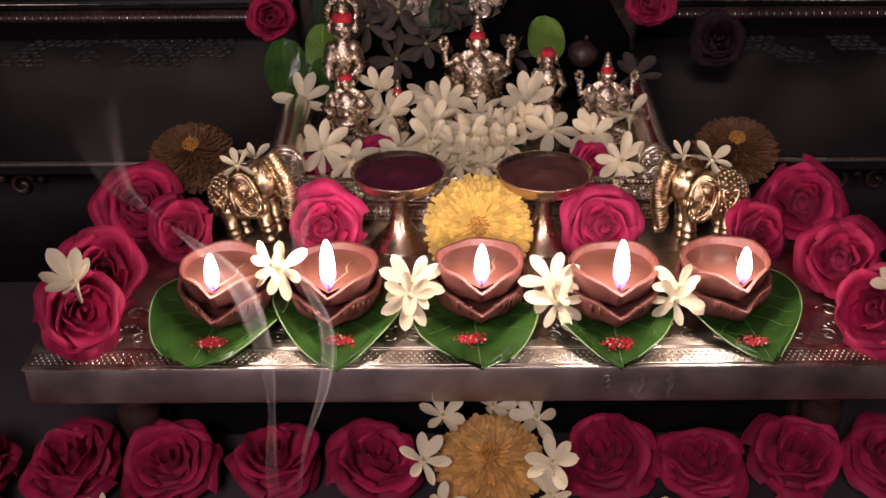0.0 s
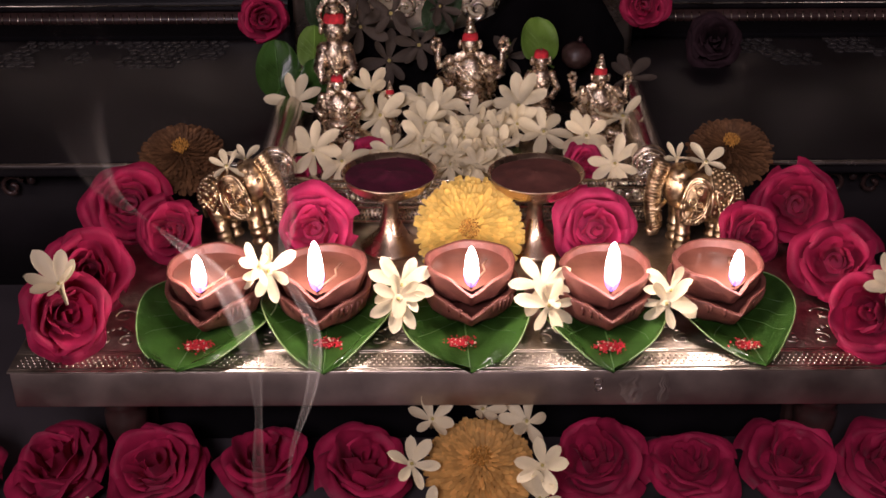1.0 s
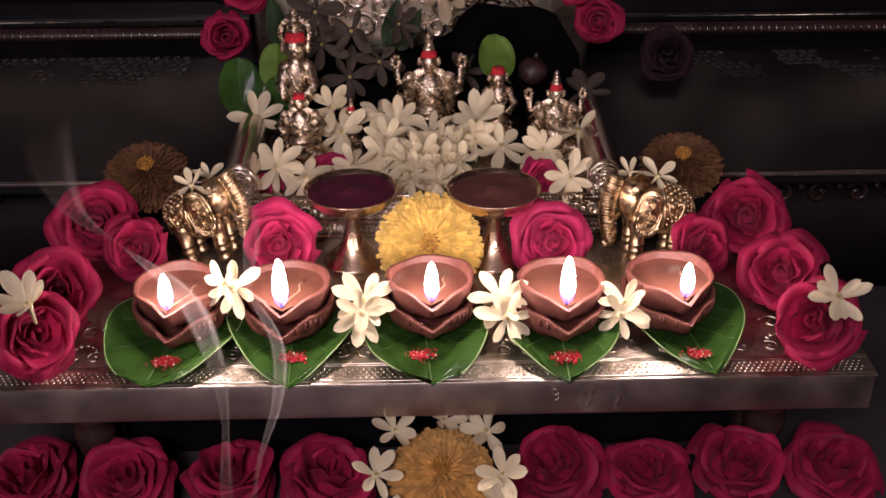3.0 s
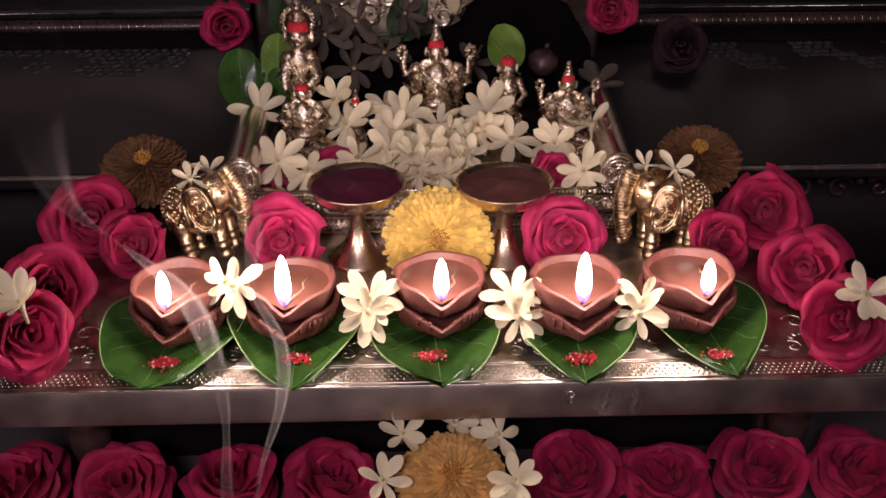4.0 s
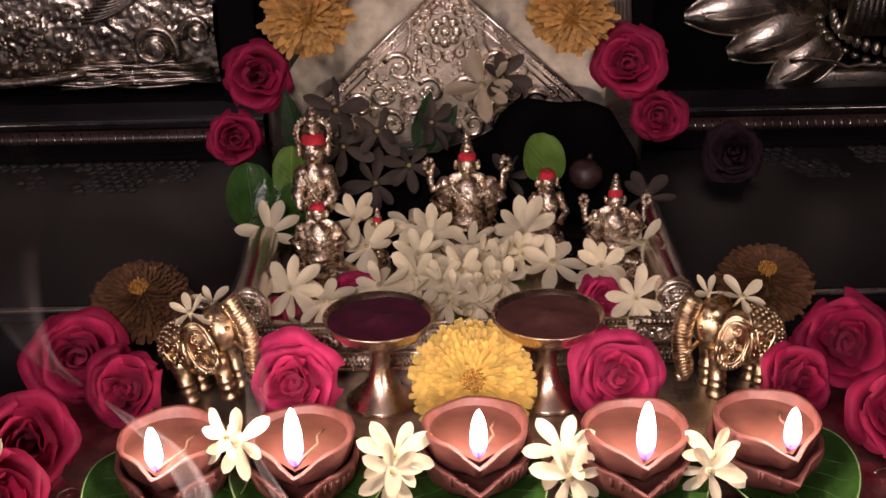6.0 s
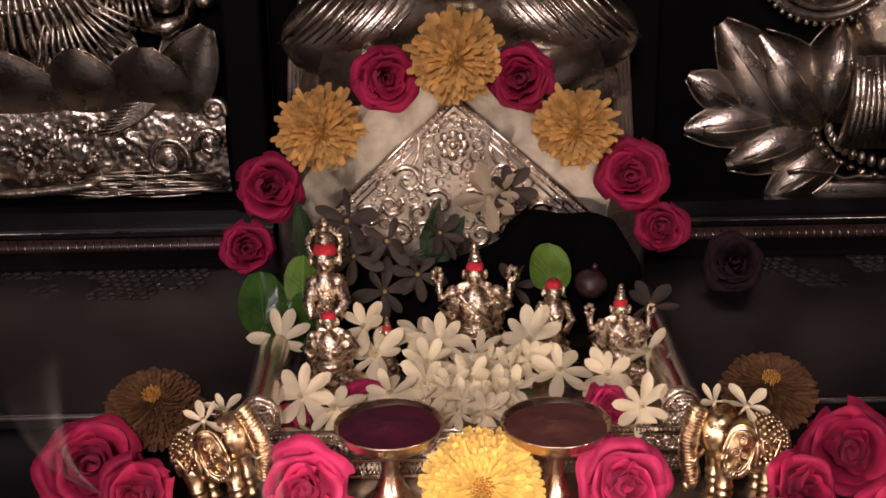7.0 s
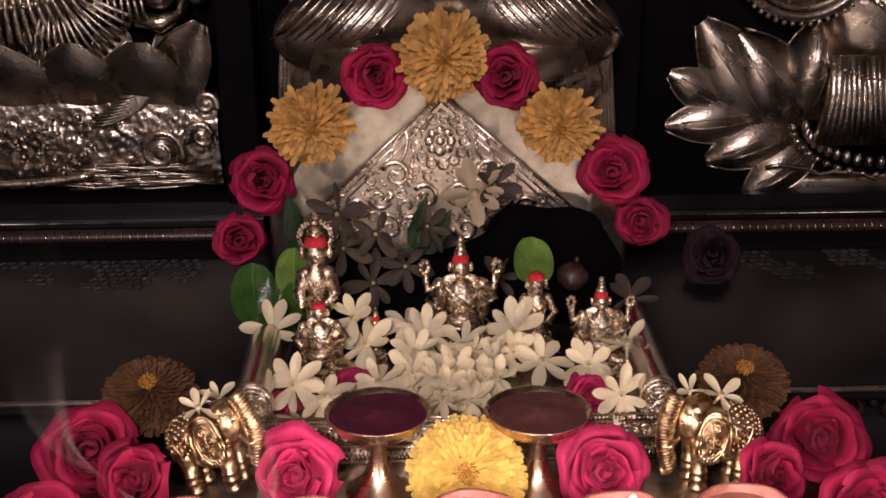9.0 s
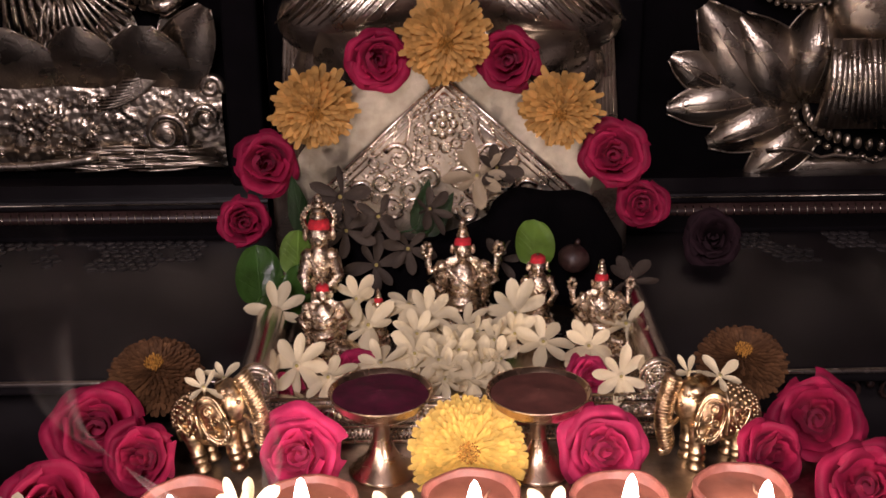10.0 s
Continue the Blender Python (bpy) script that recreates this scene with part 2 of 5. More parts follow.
# ---- kinds of things ----
def rose(loc, r, mat, label, group, rx=-60, rz=0, seed=0, form=1.0):
    """A rose that faces its own +z: a rolled bud and rings of curled petals, each petal a part."""
    rng = random.Random(seed)
    ob = thing("rose", loc, label, "flower", group)
    ob.matrix_basis = pose(*loc, rx, 0, rz)
    bm = bmesh.new()

    def bud(u, v):
        a = u * 3.0 * math.pi
        rad = r * (0.05 + 0.25 * u) * (0.72 + 0.36 * v) * (1 + 0.10 * math.sin(2.3 * a + seed))
        return Vector((rad * math.cos(a), rad * math.sin(a), r * (-0.30 + 0.84 * v - 0.10 * u + 0.05 * v * math.sin(3.1 * a + seed))))
    sheet(bm, bud, 48, 4)
    part("bud", bm, mat, ob)
    bm = bmesh.new()
    blob(bm, (0, 0, -0.42 * r), (0.72 * r, 0.72 * r, 0.42 * r), seg=16)
    part("flower_base", bm, mat, ob)
    layers = [(3, 0.31, 0.78, 1.15, 0.08), (3, 0.50, 0.80, 1.30, 0.20), (4, 0.70, 0.66, 1.15, 0.32), (5, 0.86, 0.38, 1.00, 0.40)]
    for li, (n, rad, top, wide, curl) in enumerate(layers):
        variants = []
        for k in range(2):
            bm = bmesh.new()
            ph = rng.uniform(0, 6)

            def petal(u, v, rad=rad, top=top, wide=wide, curl=curl, ph=ph):
                s = (u - 0.5) * 2
                edge = (1 - abs(s) ** 3.2)
                a = s * wide * (0.55 + 0.6 * math.sin(min(1, v + 0.15) * math.pi * 0.62))
                roll = max(0, (v - 0.55) / 0.45)
                rr = rad * r * (0.56 + 0.40 * math.sin(min(v, 0.8) * 1.75)) + r * (0.07 + 0.40 * curl) * roll ** 1.4
                rr += r * v * (0.050 * math.sin(3.3 * s + ph) + 0.026 * math.sin(8 * s + 3 * ph)) * (0.4 + v)
                z = r * (-0.55 + (top * form + 0.50) * v * (0.80 + 0.20 * edge) - (0.10 + 0.75 * curl) * roll ** 2.2)
                z += r * v * (0.055 * math.sin(3 * s + 2 * ph) + 0.024 * math.sin(9 * s + ph) * v)
                return Vector((rr * math.cos(a), rr * math.sin(a), z))
            sheet(bm, petal, 14, 12)
            o = part("petal", bm, mat, ob)
            variants.append(o)
        for i in range(n):
            if i < 2:
                o = variants[i]
            else:
                o = variants[i % 2].copy()
                scene.collection.objects.link(o)
            o.matrix_basis = pose(0, 0, rng.uniform(-0.06, 0.05) * r, rng.uniform(-13, 13), rng.uniform(-13, 13), 360 * i / n + li * 31 + rng.uniform(-20, 20)) @ Matrix.Scale(rng.uniform(0.85, 1.10), 4)
    return ob


PETALS = {}


def petal_mesh(kind, length, width, curl, mat):
    key = (kind, mat.name)
    if key not in PETALS:
        bm = bmesh.new()

        def fn(u, v):
            s = (u - 0.5) * 2
            w = width * (0.30 + 0.70 * math.sin(math.pi * min(1, v * 0.76)) ** 1.2) * math.sqrt(max(0.0, 1 - max(0, (v - 0.50) / 0.5) ** 3.2))
            return Vector((s * w, v * length, curl * length * v * v - 0.35 * width * (1 - s * s) * math.sin(v * 3) + 0.05 * width * math.sin(9 * v + 3 * s)))
        sheet(bm, fn, 4, 11)
        me = bpy.data.meshes.new("petal")
        for f in bm.faces:
            f.smooth = True
        bm.to_mesh(me)
        bm.free()
        me.materials.append(mat)
        PETALS[key] = me
    return PETALS[key]


def white_flower(m, r, petals, cup, label, group, seed=0, mat=None):
    """A waxy star-shaped blossom that faces its own +z; cup: degrees by which the petals stand up."""
    rng = random.Random(seed)
    mat = mat or M_WHITE
    ob = thing("white_flower", (0, 0, 0), label, "flower", group)
    ob.matrix_basis = m
    kinds = [("a", 1.0, 0.212, -0.10), ("b", 0.96, 0.185, 0.12), ("c", 1.05, 0.232, -0.22)]
    for i in range(petals):
        k, ln, w, c = kinds[rng.randrange(3)]
        o = new("petal", petal_mesh(k, ln, w, c, mat))
        o.parent = ob
        s = r * rng.uniform(0.80, 1.10)
        o.matrix_basis = pose(0, 0, 0, 0, 0, 360 * i / petals + rng.uniform(-13, 13)) @ pose(0, 0.06 * r, 0, cup + rng.uniform(-18, 18), rng.uniform(-26, 26), 0) @ Matrix.Scale(s, 4)
    bm = bmesh.new()
    lathe(bm, [(0.05 * r, -0.75 * r), (0.07 * r, -0.3 * r), (0.13 * r, 0.0), (0.15 * r, 0.05 * r), (0.05 * r, 0.03 * r)], 8)
    part("flower_tube", bm, mat, ob)
    bm = bmesh.new()
    blob(bm, (0, 0, 0.05 * r), (0.07 * r, 0.07 * r, 0.05 * r), seg=7, rings=5)
    part("flower_centre", bm, M_STAMEN, ob)
    return ob


def mum(loc, r, mat, label, group, rx=-60, rz=0, rows=9, depth=0.45, seed=3, name="chrysanthemum", coarse=1.0, shag=1.0):
    """A dense many-petalled flower head that faces its own +z."""
    rng = random.Random(seed)
    ob = thing(name, loc, label, "flower", group)
    ob.matrix_basis = pose(*loc, rx, 0, rz)
    bm = bmesh.new()
    for j in range(rows):
        f = (j + 0.6) / rows
        n = int((8 + 52 * f) / coarse)
        for i in range(n):
            a = 2 * math.pi * (i + rng.uniform(-0.25, 0.25)) / n + j * 0.37
            ln = r * (0.15 + 0.20 * f) * rng.uniform(0.85, 1.15) * (shag if shag == 1 else rng.uniform(0.7, 1.15) * shag)
            wd = r * (0.022 + 0.040 * f) * rng.uniform(0.8, 1.25) * coarse
            base = r * (0.76 - 0.22 * (shag - 1)) * f
            lift = (1 - f) ** 0.7 * 1.15 + rng.uniform(-0.18, 0.18) * shag ** 2 - 0.15
            z0 = r * depth * (1 - f * f) * 0.75
            ca, sa = math.cos(a), math.sin(a)

            def fn(u, v):
                s = (u - 0.5) * 2
                w = wd * (math.sin(math.pi * (0.16 + 0.72 * v)) ** 0.6) * s
                out = base + ln * math.sin(v * 1.2) / 1.1 * math.cos(lift * (1 - 0.5 * v))
                up = z0 + ln * v * math.sin(lift) * (1 - 0.25 * v) - 0.25 * wd * (1 - s * s)
                return Vector((out * ca - w * sa, out * sa + w * ca, up))
            sheet(bm, fn, 2, 4)
    o = part("petals", bm, mat, ob)
    tagged(o, kind="stuff")
    bm = bmesh.new()
    blob(bm, (0, 0, -0.06 * r), (0.74 * r, 0.74 * r, depth * r * 0.75), seg=20, rings=10)
    part("flower_base", bm, mat, ob)
    bm = bmesh.new()
    for k in range(60):
        a, q = 2.4 * k, 0.19 * r * math.sqrt((k + 0.5) / 60)
        blob(bm, (q * math.cos(a), q * math.sin(a), r * depth * 0.75 + 0.06 * r + rng.uniform(-0.02, 0.03) * r), (0.018 * r, 0.018 * r, 0.07 * r), (rng.uniform(-20, 20), rng.uniform(-20, 20), 0), 6, 4)
    part("flower_centre", bm, M_CENTRE, ob, "tight orange-brown centre")
    return ob


def leaf(m, length, width, mat, label, group, fold=0.15, name="betel_leaf", seed=0, blunt=0.0, vein=None):
    """A heart-shaped leaf, its tip towards -y, with raised veins."""
    rng = random.Random(seed)
    ob = thing(name, (0, 0, 0), label, "leaf", group)
    ob.matrix_basis = m
    ph = rng.uniform(0, 6)

    def half(v):
        return width * 0.5 * (math.sin(math.pi * v ** (0.62 + 0.12 * blunt)) ** (0.8 - 0.28 * blunt)) * (1.05 - 0.15 * v)

    def height(s, v):
        return fold * width * 0.5 * abs(s) ** 1.5 * half(v) / (0.5 * width) + width * abs(s) * (0.022 * math.sin(5 * s + 9 * v + ph) + 0.012 * math.sin(13 * s + 7 * v + 2 * ph))

    def fn(u, v):
        s = (u - 0.5) * 2
        y = length * (0.5 - v) + 0.16 * length * (abs(s) ** 1.5) * (1 - v) ** 3
        return Vector((s * half(v), y, 0.001 + height(s, v)))
    bm = bmesh.new()
    sheet(bm, fn, 14, 18)
    bmesh.ops.solidify(bm, geom=bm.faces[:], thickness=0.0006)
    part("blade", bm, mat, ob)
    bm = bmesh.new()
    tube(bm, [fn(0.5, k / 8) + Vector((0, 0, 0.0004)) for k in range(9)], [0.0007 - 0.00005 * k for k in range(9)], 6)
    for sg in (-1, 1):
        for v0 in (0.06, 0.2, 0.36):
            tube(bm, [fn(0.5 + sg * 0.42 * k / 6, v0 + 0.34 * (k / 6) ** 0.8) + Vector((0, 0, 0.0001)) for k in range(7)], 0.00022, 5)
    part("vein", bm, vein or M_VEIN, ob)
    for u in (() if vein else (0.0, 1.0)):
        bm = bmesh.new()
        tube(bm, [fn(u, 0.02 + 0.93 * k / 24) for k in range(25)], 0.0005, 5)
        part("leaf_edge", bm, M_EDGE, ob, "pale leaf edge")
    bm = bmesh.new()
    tube(bm, [(0, 0.5 * length, 0.001), (0.004, 0.62 * length, 0.003), (0.012, 0.74 * length, 0.002)], 0.0008, 6)
    part("stalk", bm, vein or M_VEIN, ob)
    return ob


def bowl_outline(a, R, spout):
    d = abs((a + math.pi) % (2 * math.pi) - math.pi)
    reach = math.acos(1 / (1 + spout))
    if d > reach:
        return R
    return R / math.cos(reach - d) * (1 - 0.045 * math.sin(math.pi * d / reach))


def clay_bowl(name, R, h, spout, zb, parent, label, seed, ragged=0.0):
    """A hand-pressed clay bowl with a beak, wall thickness and a wavy rim; the beak points to -y."""
    rng = random.Random(seed)
    n = 72
    ph = [rng.uniform(0, 6) for _ in range(3)]
    bm = bmesh.new()
    prof = [(0.46, 0.0), (0.70, 0.10), (0.87, 0.34), (0.95, 0.66), (0.995, 0.95), (0.99, 1.0), (0.975, 1.015), (0.905, 1.015), (0.89, 0.985), (0.84, 0.62), (0.66, 0.28), (0.30, 0.20)]
    rings = []
    for k, (q, zz) in enumerate(prof):
        ring = []
        for i in range(n):
            a = 2 * math.pi * i / n
            sp = spout * (0.45 + 0.55 * min(1, zz)) if k < 8 else spout * (0.40 + 0.60 * min(1, zz))
            rad = bowl_outline(a, R, sp) * q
            z = h * zz
            d = (a + math.pi) % (2 * math.pi) - math.pi
            if zz > 0.5:
                z += h * (zz - 0.5) * (0.10 * math.sin(2 * a + ph[0]) + 0.05 * math.sin(5 * a + ph[1]) - 0.36 * math.exp(-(d / 0.45) ** 2))
            if ragged and k in (2, 3) and 0.35 < d < 1.6:
                rad *= 1 + ragged * rng.uniform(-1, 0.4)
            ring.append(bm.verts.new((rad * math.sin(a), -rad * math.cos(a), zb + z)))
        rings.append(ring)
    for p, q in zip(rings, rings[1:]):
        for i in range(n):
            j = (i + 1) % n
            bm.faces.new((p[i], p[j], q[j], q[i]))
    bm.faces.new(list(reversed(rings[0])))
    bm.faces.new(rings[-1])
    for v in bm.verts:
        v.co += 0.00045 * Vector((noise.noise(v.co * 160 + Vector((seed, 0, 0))), noise.noise(v.co * 160 + Vector((0, seed, 9))), 0.7 * noise.noise(v.co * 220 + Vector((5, 0, seed)))))
    if ragged:
        for k in range(9):
            a = (0.30 + 0.15 * k + rng.uniform(-0.05, 0.05)) * (1 if k < 6 else -1.1) + (0 if k < 6 else 1.1)
            rad = bowl_outline(a, R, spout) * 0.975
            top, drop = zb + 0.80 * h, rng.uniform(0.002, 0.0075)
            x, y = rad * math.sin(a), -rad * math.cos(a)
            tube(bm, [(x, y, top + 0.002), (x * 0.985, y * 0.985, top - 0.4 * drop), (x * 0.955, y * 0.955, top - drop)], [0.0012, 0.0009, 0.0005], 6)
    return part(name, bm, M_CLAY, parent, label)


def oil_lamp(x, y, rz, flame_h, seed):
    ob = thing("oil_lamp", (x, y, 0.0035), "lit terracotta oil lamp of two stacked bowls on a betel leaf", "oil lamp", "row of oil lamps", rz=rz)
    clay_bowl("lower_bowl", 0.0302, 0.0212, 0.40, 0.0, ob, "terracotta bowl with a chipped rim", seed, 0.05)
    clay_bowl("upper_bowl", 0.0278, 0.0215, 0.33, 0.0125, ob, "terracotta bowl filled with oil", seed + 1)
    bm = bmesh.new()
    ring = [bm.verts.new((bowl_outline(2 * math.pi * i / 40, 0.0278, 0.24) * 0.87 * math.sin(2 * math.pi * i / 40),
                          -bowl_outline(2 * math.pi * i / 40, 0.0278, 0.24) * 0.87 * math.cos(2 * math.pi * i / 40), 0.0296)) for i in range(40)]
    bm.faces.new(ring)
    part("oil", bm, M_OIL, ob, "clear oil with a wet shine")
    bm = bmesh.new()
    tube(bm, [(0.011, 0.008, 0.0297), (0.008, 0.001, 0.0300), (0.009, -0.006, 0.0298), (0.004, -0.016, 0.0300), (0, -0.026, 0.0310), (0, -0.0280, 0.0355)], [0.0006, 0.0007, 0.0007, 0.0008, 0.0010, 0.0008], 7)
    part("wick", bm, M_WICKC, ob, "oil-soaked cotton wick")
    bm = bmesh.new()
    w = 0.0043 + 0.05 * (flame_h - 0.026)
    prof = [(0.0006, 0.0), (0.55 * w, 0.06), (0.84 * w, 0.15), (w, 0.30), (0.98 * w, 0.46), (0.86 * w, 0.65), (0.62 * w, 0.83), (0.32 * w, 0.95), (0.0002, 1.0)]
    lathe(bm, [(r, z * flame_h) for r, z in prof], 16)
    fl = part("flame", bm, M_FLAME, ob, "bright white flame with a blue foot")
    fl.matrix_basis = pose(0, -0.0280, 0.0315)
    p = bpy.data.lights.new("flame_light", "POINT")
    p.energy, p.color, p.shadow_soft_size = FLAME_WATTS * flame_h / 0.028, (1.0, 0.77, 0.58), 0.005
    o = new("flame_light", p)
    o.matrix_world = ob.matrix_basis @ pose(0, -0.0265, 0.0315 + 0.86 * flame_h)
    return ob


def powder_cup(x, y, rim, mat, label, seed):
    """A stemmed brass cup heaped with powder."""
    ob = thing("stemmed_cup", (x, y, 0.0), label, "cup", "powder cups")
    bm = bmesh.new()
    h = 0.057
    R = rim
    lathe(bm, [(0.0205, 0.0), (0.0215, 0.0015), (0.0205, 0.003), (0.0150, 0.007), (0.0090, 0.015), (0.0058, 0.024), (0.0048, 0.032), (0.0056, 0.0365),
               (0.012, 0.0395), (0.022, 0.0445), (0.029, 0.0505), (R - 0.001, h - 0.001), (R, h), (R - 0.0012, h), (R - 0.003, h - 0.004), (0.010, 0.0425)], 44)
    part("cup_body", bm, M_BRASS, ob)
    bm = bmesh.new()
    rng = random.Random(seed)

    def fn(u, v):
        a = u * 2 * math.pi
        rr = (R - 0.0028) * max(v, 0.02)
        return Vector((rr * math.cos(a), rr * math.sin(a), h - 0.003 + 0.0035 * (1 - v) ** 1.2 + 0.0007 * math.sin(3 * a + 5 * v) * v + rng.uniform(-0.00025, 0.00025)))
    sheet(bm, fn, 36, 10, closed_u=True)
    part("powder", bm, mat, ob)
    return ob


def elephant(loc, rz, label, size=0.84, lean=0.0):
    """A cast elephant figurine in one mesh that faces its own +x: ribbed trunk, almond ears with scrolls, ringed legs, scaly rump."""
    bm = bmesh.new()
    blob(bm, (-0.008, 0, 0.040), (0.030, 0.0185, 0.0215), seg=28, rings=16)
    for row in range(7):
        for k in range(13):
            a = math.pi * (-0.12 + 1.24 * (k + 0.5 * (row % 2)) / 13)
            x = -0.034 + 0.0042 * row
            q = math.sqrt(max(0.05, 1 - ((x + 0.008) / 0.030) ** 2))
            blob(bm, (x, 0.0185 * q * math.cos(a), 0.040 + 0.0215 * q * math.sin(a)), (0.0022, 0.0018, 0.0018), (math.degrees(a), 0, 0), 7, 5)
    for lx, ly in ((0.017, 0.0105), (0.017, -0.0105), (-0.019, 0.0105), (-0.019, -0.0105)):
        lathe(bm, [(0.0078, 0.0), (0.0080, 0.003), (0.0062, 0.004), (0.0060, 0.008), (0.0074, 0.0085), (0.0074, 0.0105), (0.0060, 0.011), (0.0060, 0.0135), (0.0074, 0.014), (0.0074, 0.016), (0.0062, 0.0165), (0.0078, 0.028), (0.0095, 0.036)], 18, Matrix.Translation((lx, ly, 0)))
    blob(bm, (0.022, 0, 0.050), (0.0140, 0.0150, 0.0185), (0, 12, 0), 24, 14)
    for sg in (-1, 1):
        blob(bm, (0.020, sg * 0.0060, 0.0620), (0.0078, 0.0068, 0.0060))
        # ear: an almond plate with a double rim, scrolls and a scalloped foot

        def ear(u, v, sg=sg):
            a, q = 2 * math.pi * u, max(v, 0.02)
            x = 0.010 + q * (0.0135 * math.cos(a) - 0.003 * math.sin(a))
            return Vector((x, sg * (0.0205 - 0.0028 * q * q + 0.0016 * math.cos(3 * a) * q), 0.044 + 0.0195 * q * math.sin(a) * (1 + 0.12 * math.cos(a))))
        sheet(bm, ear, 26, 5, closed_u=True)
        for q, th in ((1.0, 0.0015), (0.80, 0.0010)):
            tube(bm, [ear(k / 26, q) + Vector((0, sg * 0.0008, 0)) for k in range(27)], th, 6)
        for cx, cz, r0, st in ((0.009, 0.053, 0.0050, 0.6), (0.014, 0.045, 0.0044, 2.6), (0.007, 0.041, 0.0048, 4.0), (0.012, 0.034, 0.0036, 1.2)):
            tube(bm, [(cx + p[0], sg * 0.0215, cz + p[2]) for p in spiral(0, 0, r0, 1.4, 1, st, 16)], [0.0012 - 0.0005 * k / 16 for k in range(17)], 6)
        for k in range(8):
            blob(bm, (0.001 + 0.0026 * k, sg * 0.0200, 0.0255 + 0.0004 * (k - 3.5) ** 2), (0.0018, 0.0016, 0.0024), seg=8, rings=5)
        # heart-shaped drop on the flank, with a strap over the back
        for h2 in (-1, 1):
            tube(bm, [(-0.016 + h2 * p[0], sg * p[1], p[2]) for p in ((0, 0.0185, 0.046), (0.003, 0.0190, 0.051), (0.0068, 0.0186, 0.050), (0.0070, 0.0192, 0.045), (0.004, 0.0196, 0.039), (0, 0.0198, 0.033))], [0.0013, 0.0016, 0.0016, 0.0015, 0.0013, 0.0009], 7)
        tube(bm, [(-0.005, sg * 0.0195 * math.sin(math.pi * k / 20), 0.040 + 0.0224 * math.cos(math.pi * k / 20)) for k in range(14)], 0.0017, 7)
        tube(bm, [(0.034, sg * 0.0075, 0.042), (0.043, sg * 0.0095, 0.035), (0.049, sg * 0.0090, 0.037)], [0.0022, 0.0018, 0.0006], 8)
        blob(bm, (0.0335, sg * 0.0100, 0.054), (0.0024, 0.0020, 0.0017), seg=10, rings=6)
        for k in range(5):
            blob(bm, (0.031 - 0.003 * k, sg * (0.0115 + 0.0006 * k), 0.0615 - 0.0004 * k * k), 0.0015, seg=7, rings=5)
    n = 46
    spine = [(0.0350 + 0.0095 * math.sin(math.pi * (0.06 + 0.80 * k / n)), 0, 0.0730 - 0.0580 * k / n) for k in range(n + 1)]
    tube(bm, spine, [0.0070 - 0.0010 * k / n for k in range(n + 1)], 14)
    for k in range(1, n, 2):
        p, q = spine[k], spine[k + 1]
        d = Vector((q[0] - p[0], 0, q[2] - p[2])).normalized()
        e, rr = Vector((d.z, 0, -d.x)), 0.0072 - 0.0010 * k / n
        tube(bm, [Vector(p) + rr * (math.cos(2 * math.pi * j / 14) * e + math.sin(2 * math.pi * j / 14) * Vector((0, 1, 0))) for j in range(15)], 0.00085, 5)
    for sg in (-1, 1):
        tube(bm, [(p[0] - 0.0058, sg * 0.0040, p[2]) for p in spine[2:-6]], 0.0016, 7)
    tube(bm, [(0.0385, 0, 0.0155), (0.0400, 0, 0.0120), (0.0440, 0, 0.0110), (0.0470, 0, 0.0145)], [0.0046, 0.0042, 0.0036, 0.0026], 10)
    tube(bm, [(-0.037, 0, 0.046), (-0.0405, 0.001, 0.036), (-0.0390, 0.002, 0.022)], [0.0018, 0.0013, 0.0020], 6)
    bmesh.ops.scale(bm, vec=(size, size, size * 1.13), verts=bm.verts)
    ob = part("elephant_figurine", bm, M_GOLD)
    ob.matrix_basis = pose(*loc, 0, 0, rz) @ pose(0, 0, 0, 0, lean, 0)
    return tagged(ob, label, "figurine", "pair of elephants")


def beads(bm, pts, r):
    for p in pts:
        blob(bm, p, r, seg=7, rings=5)


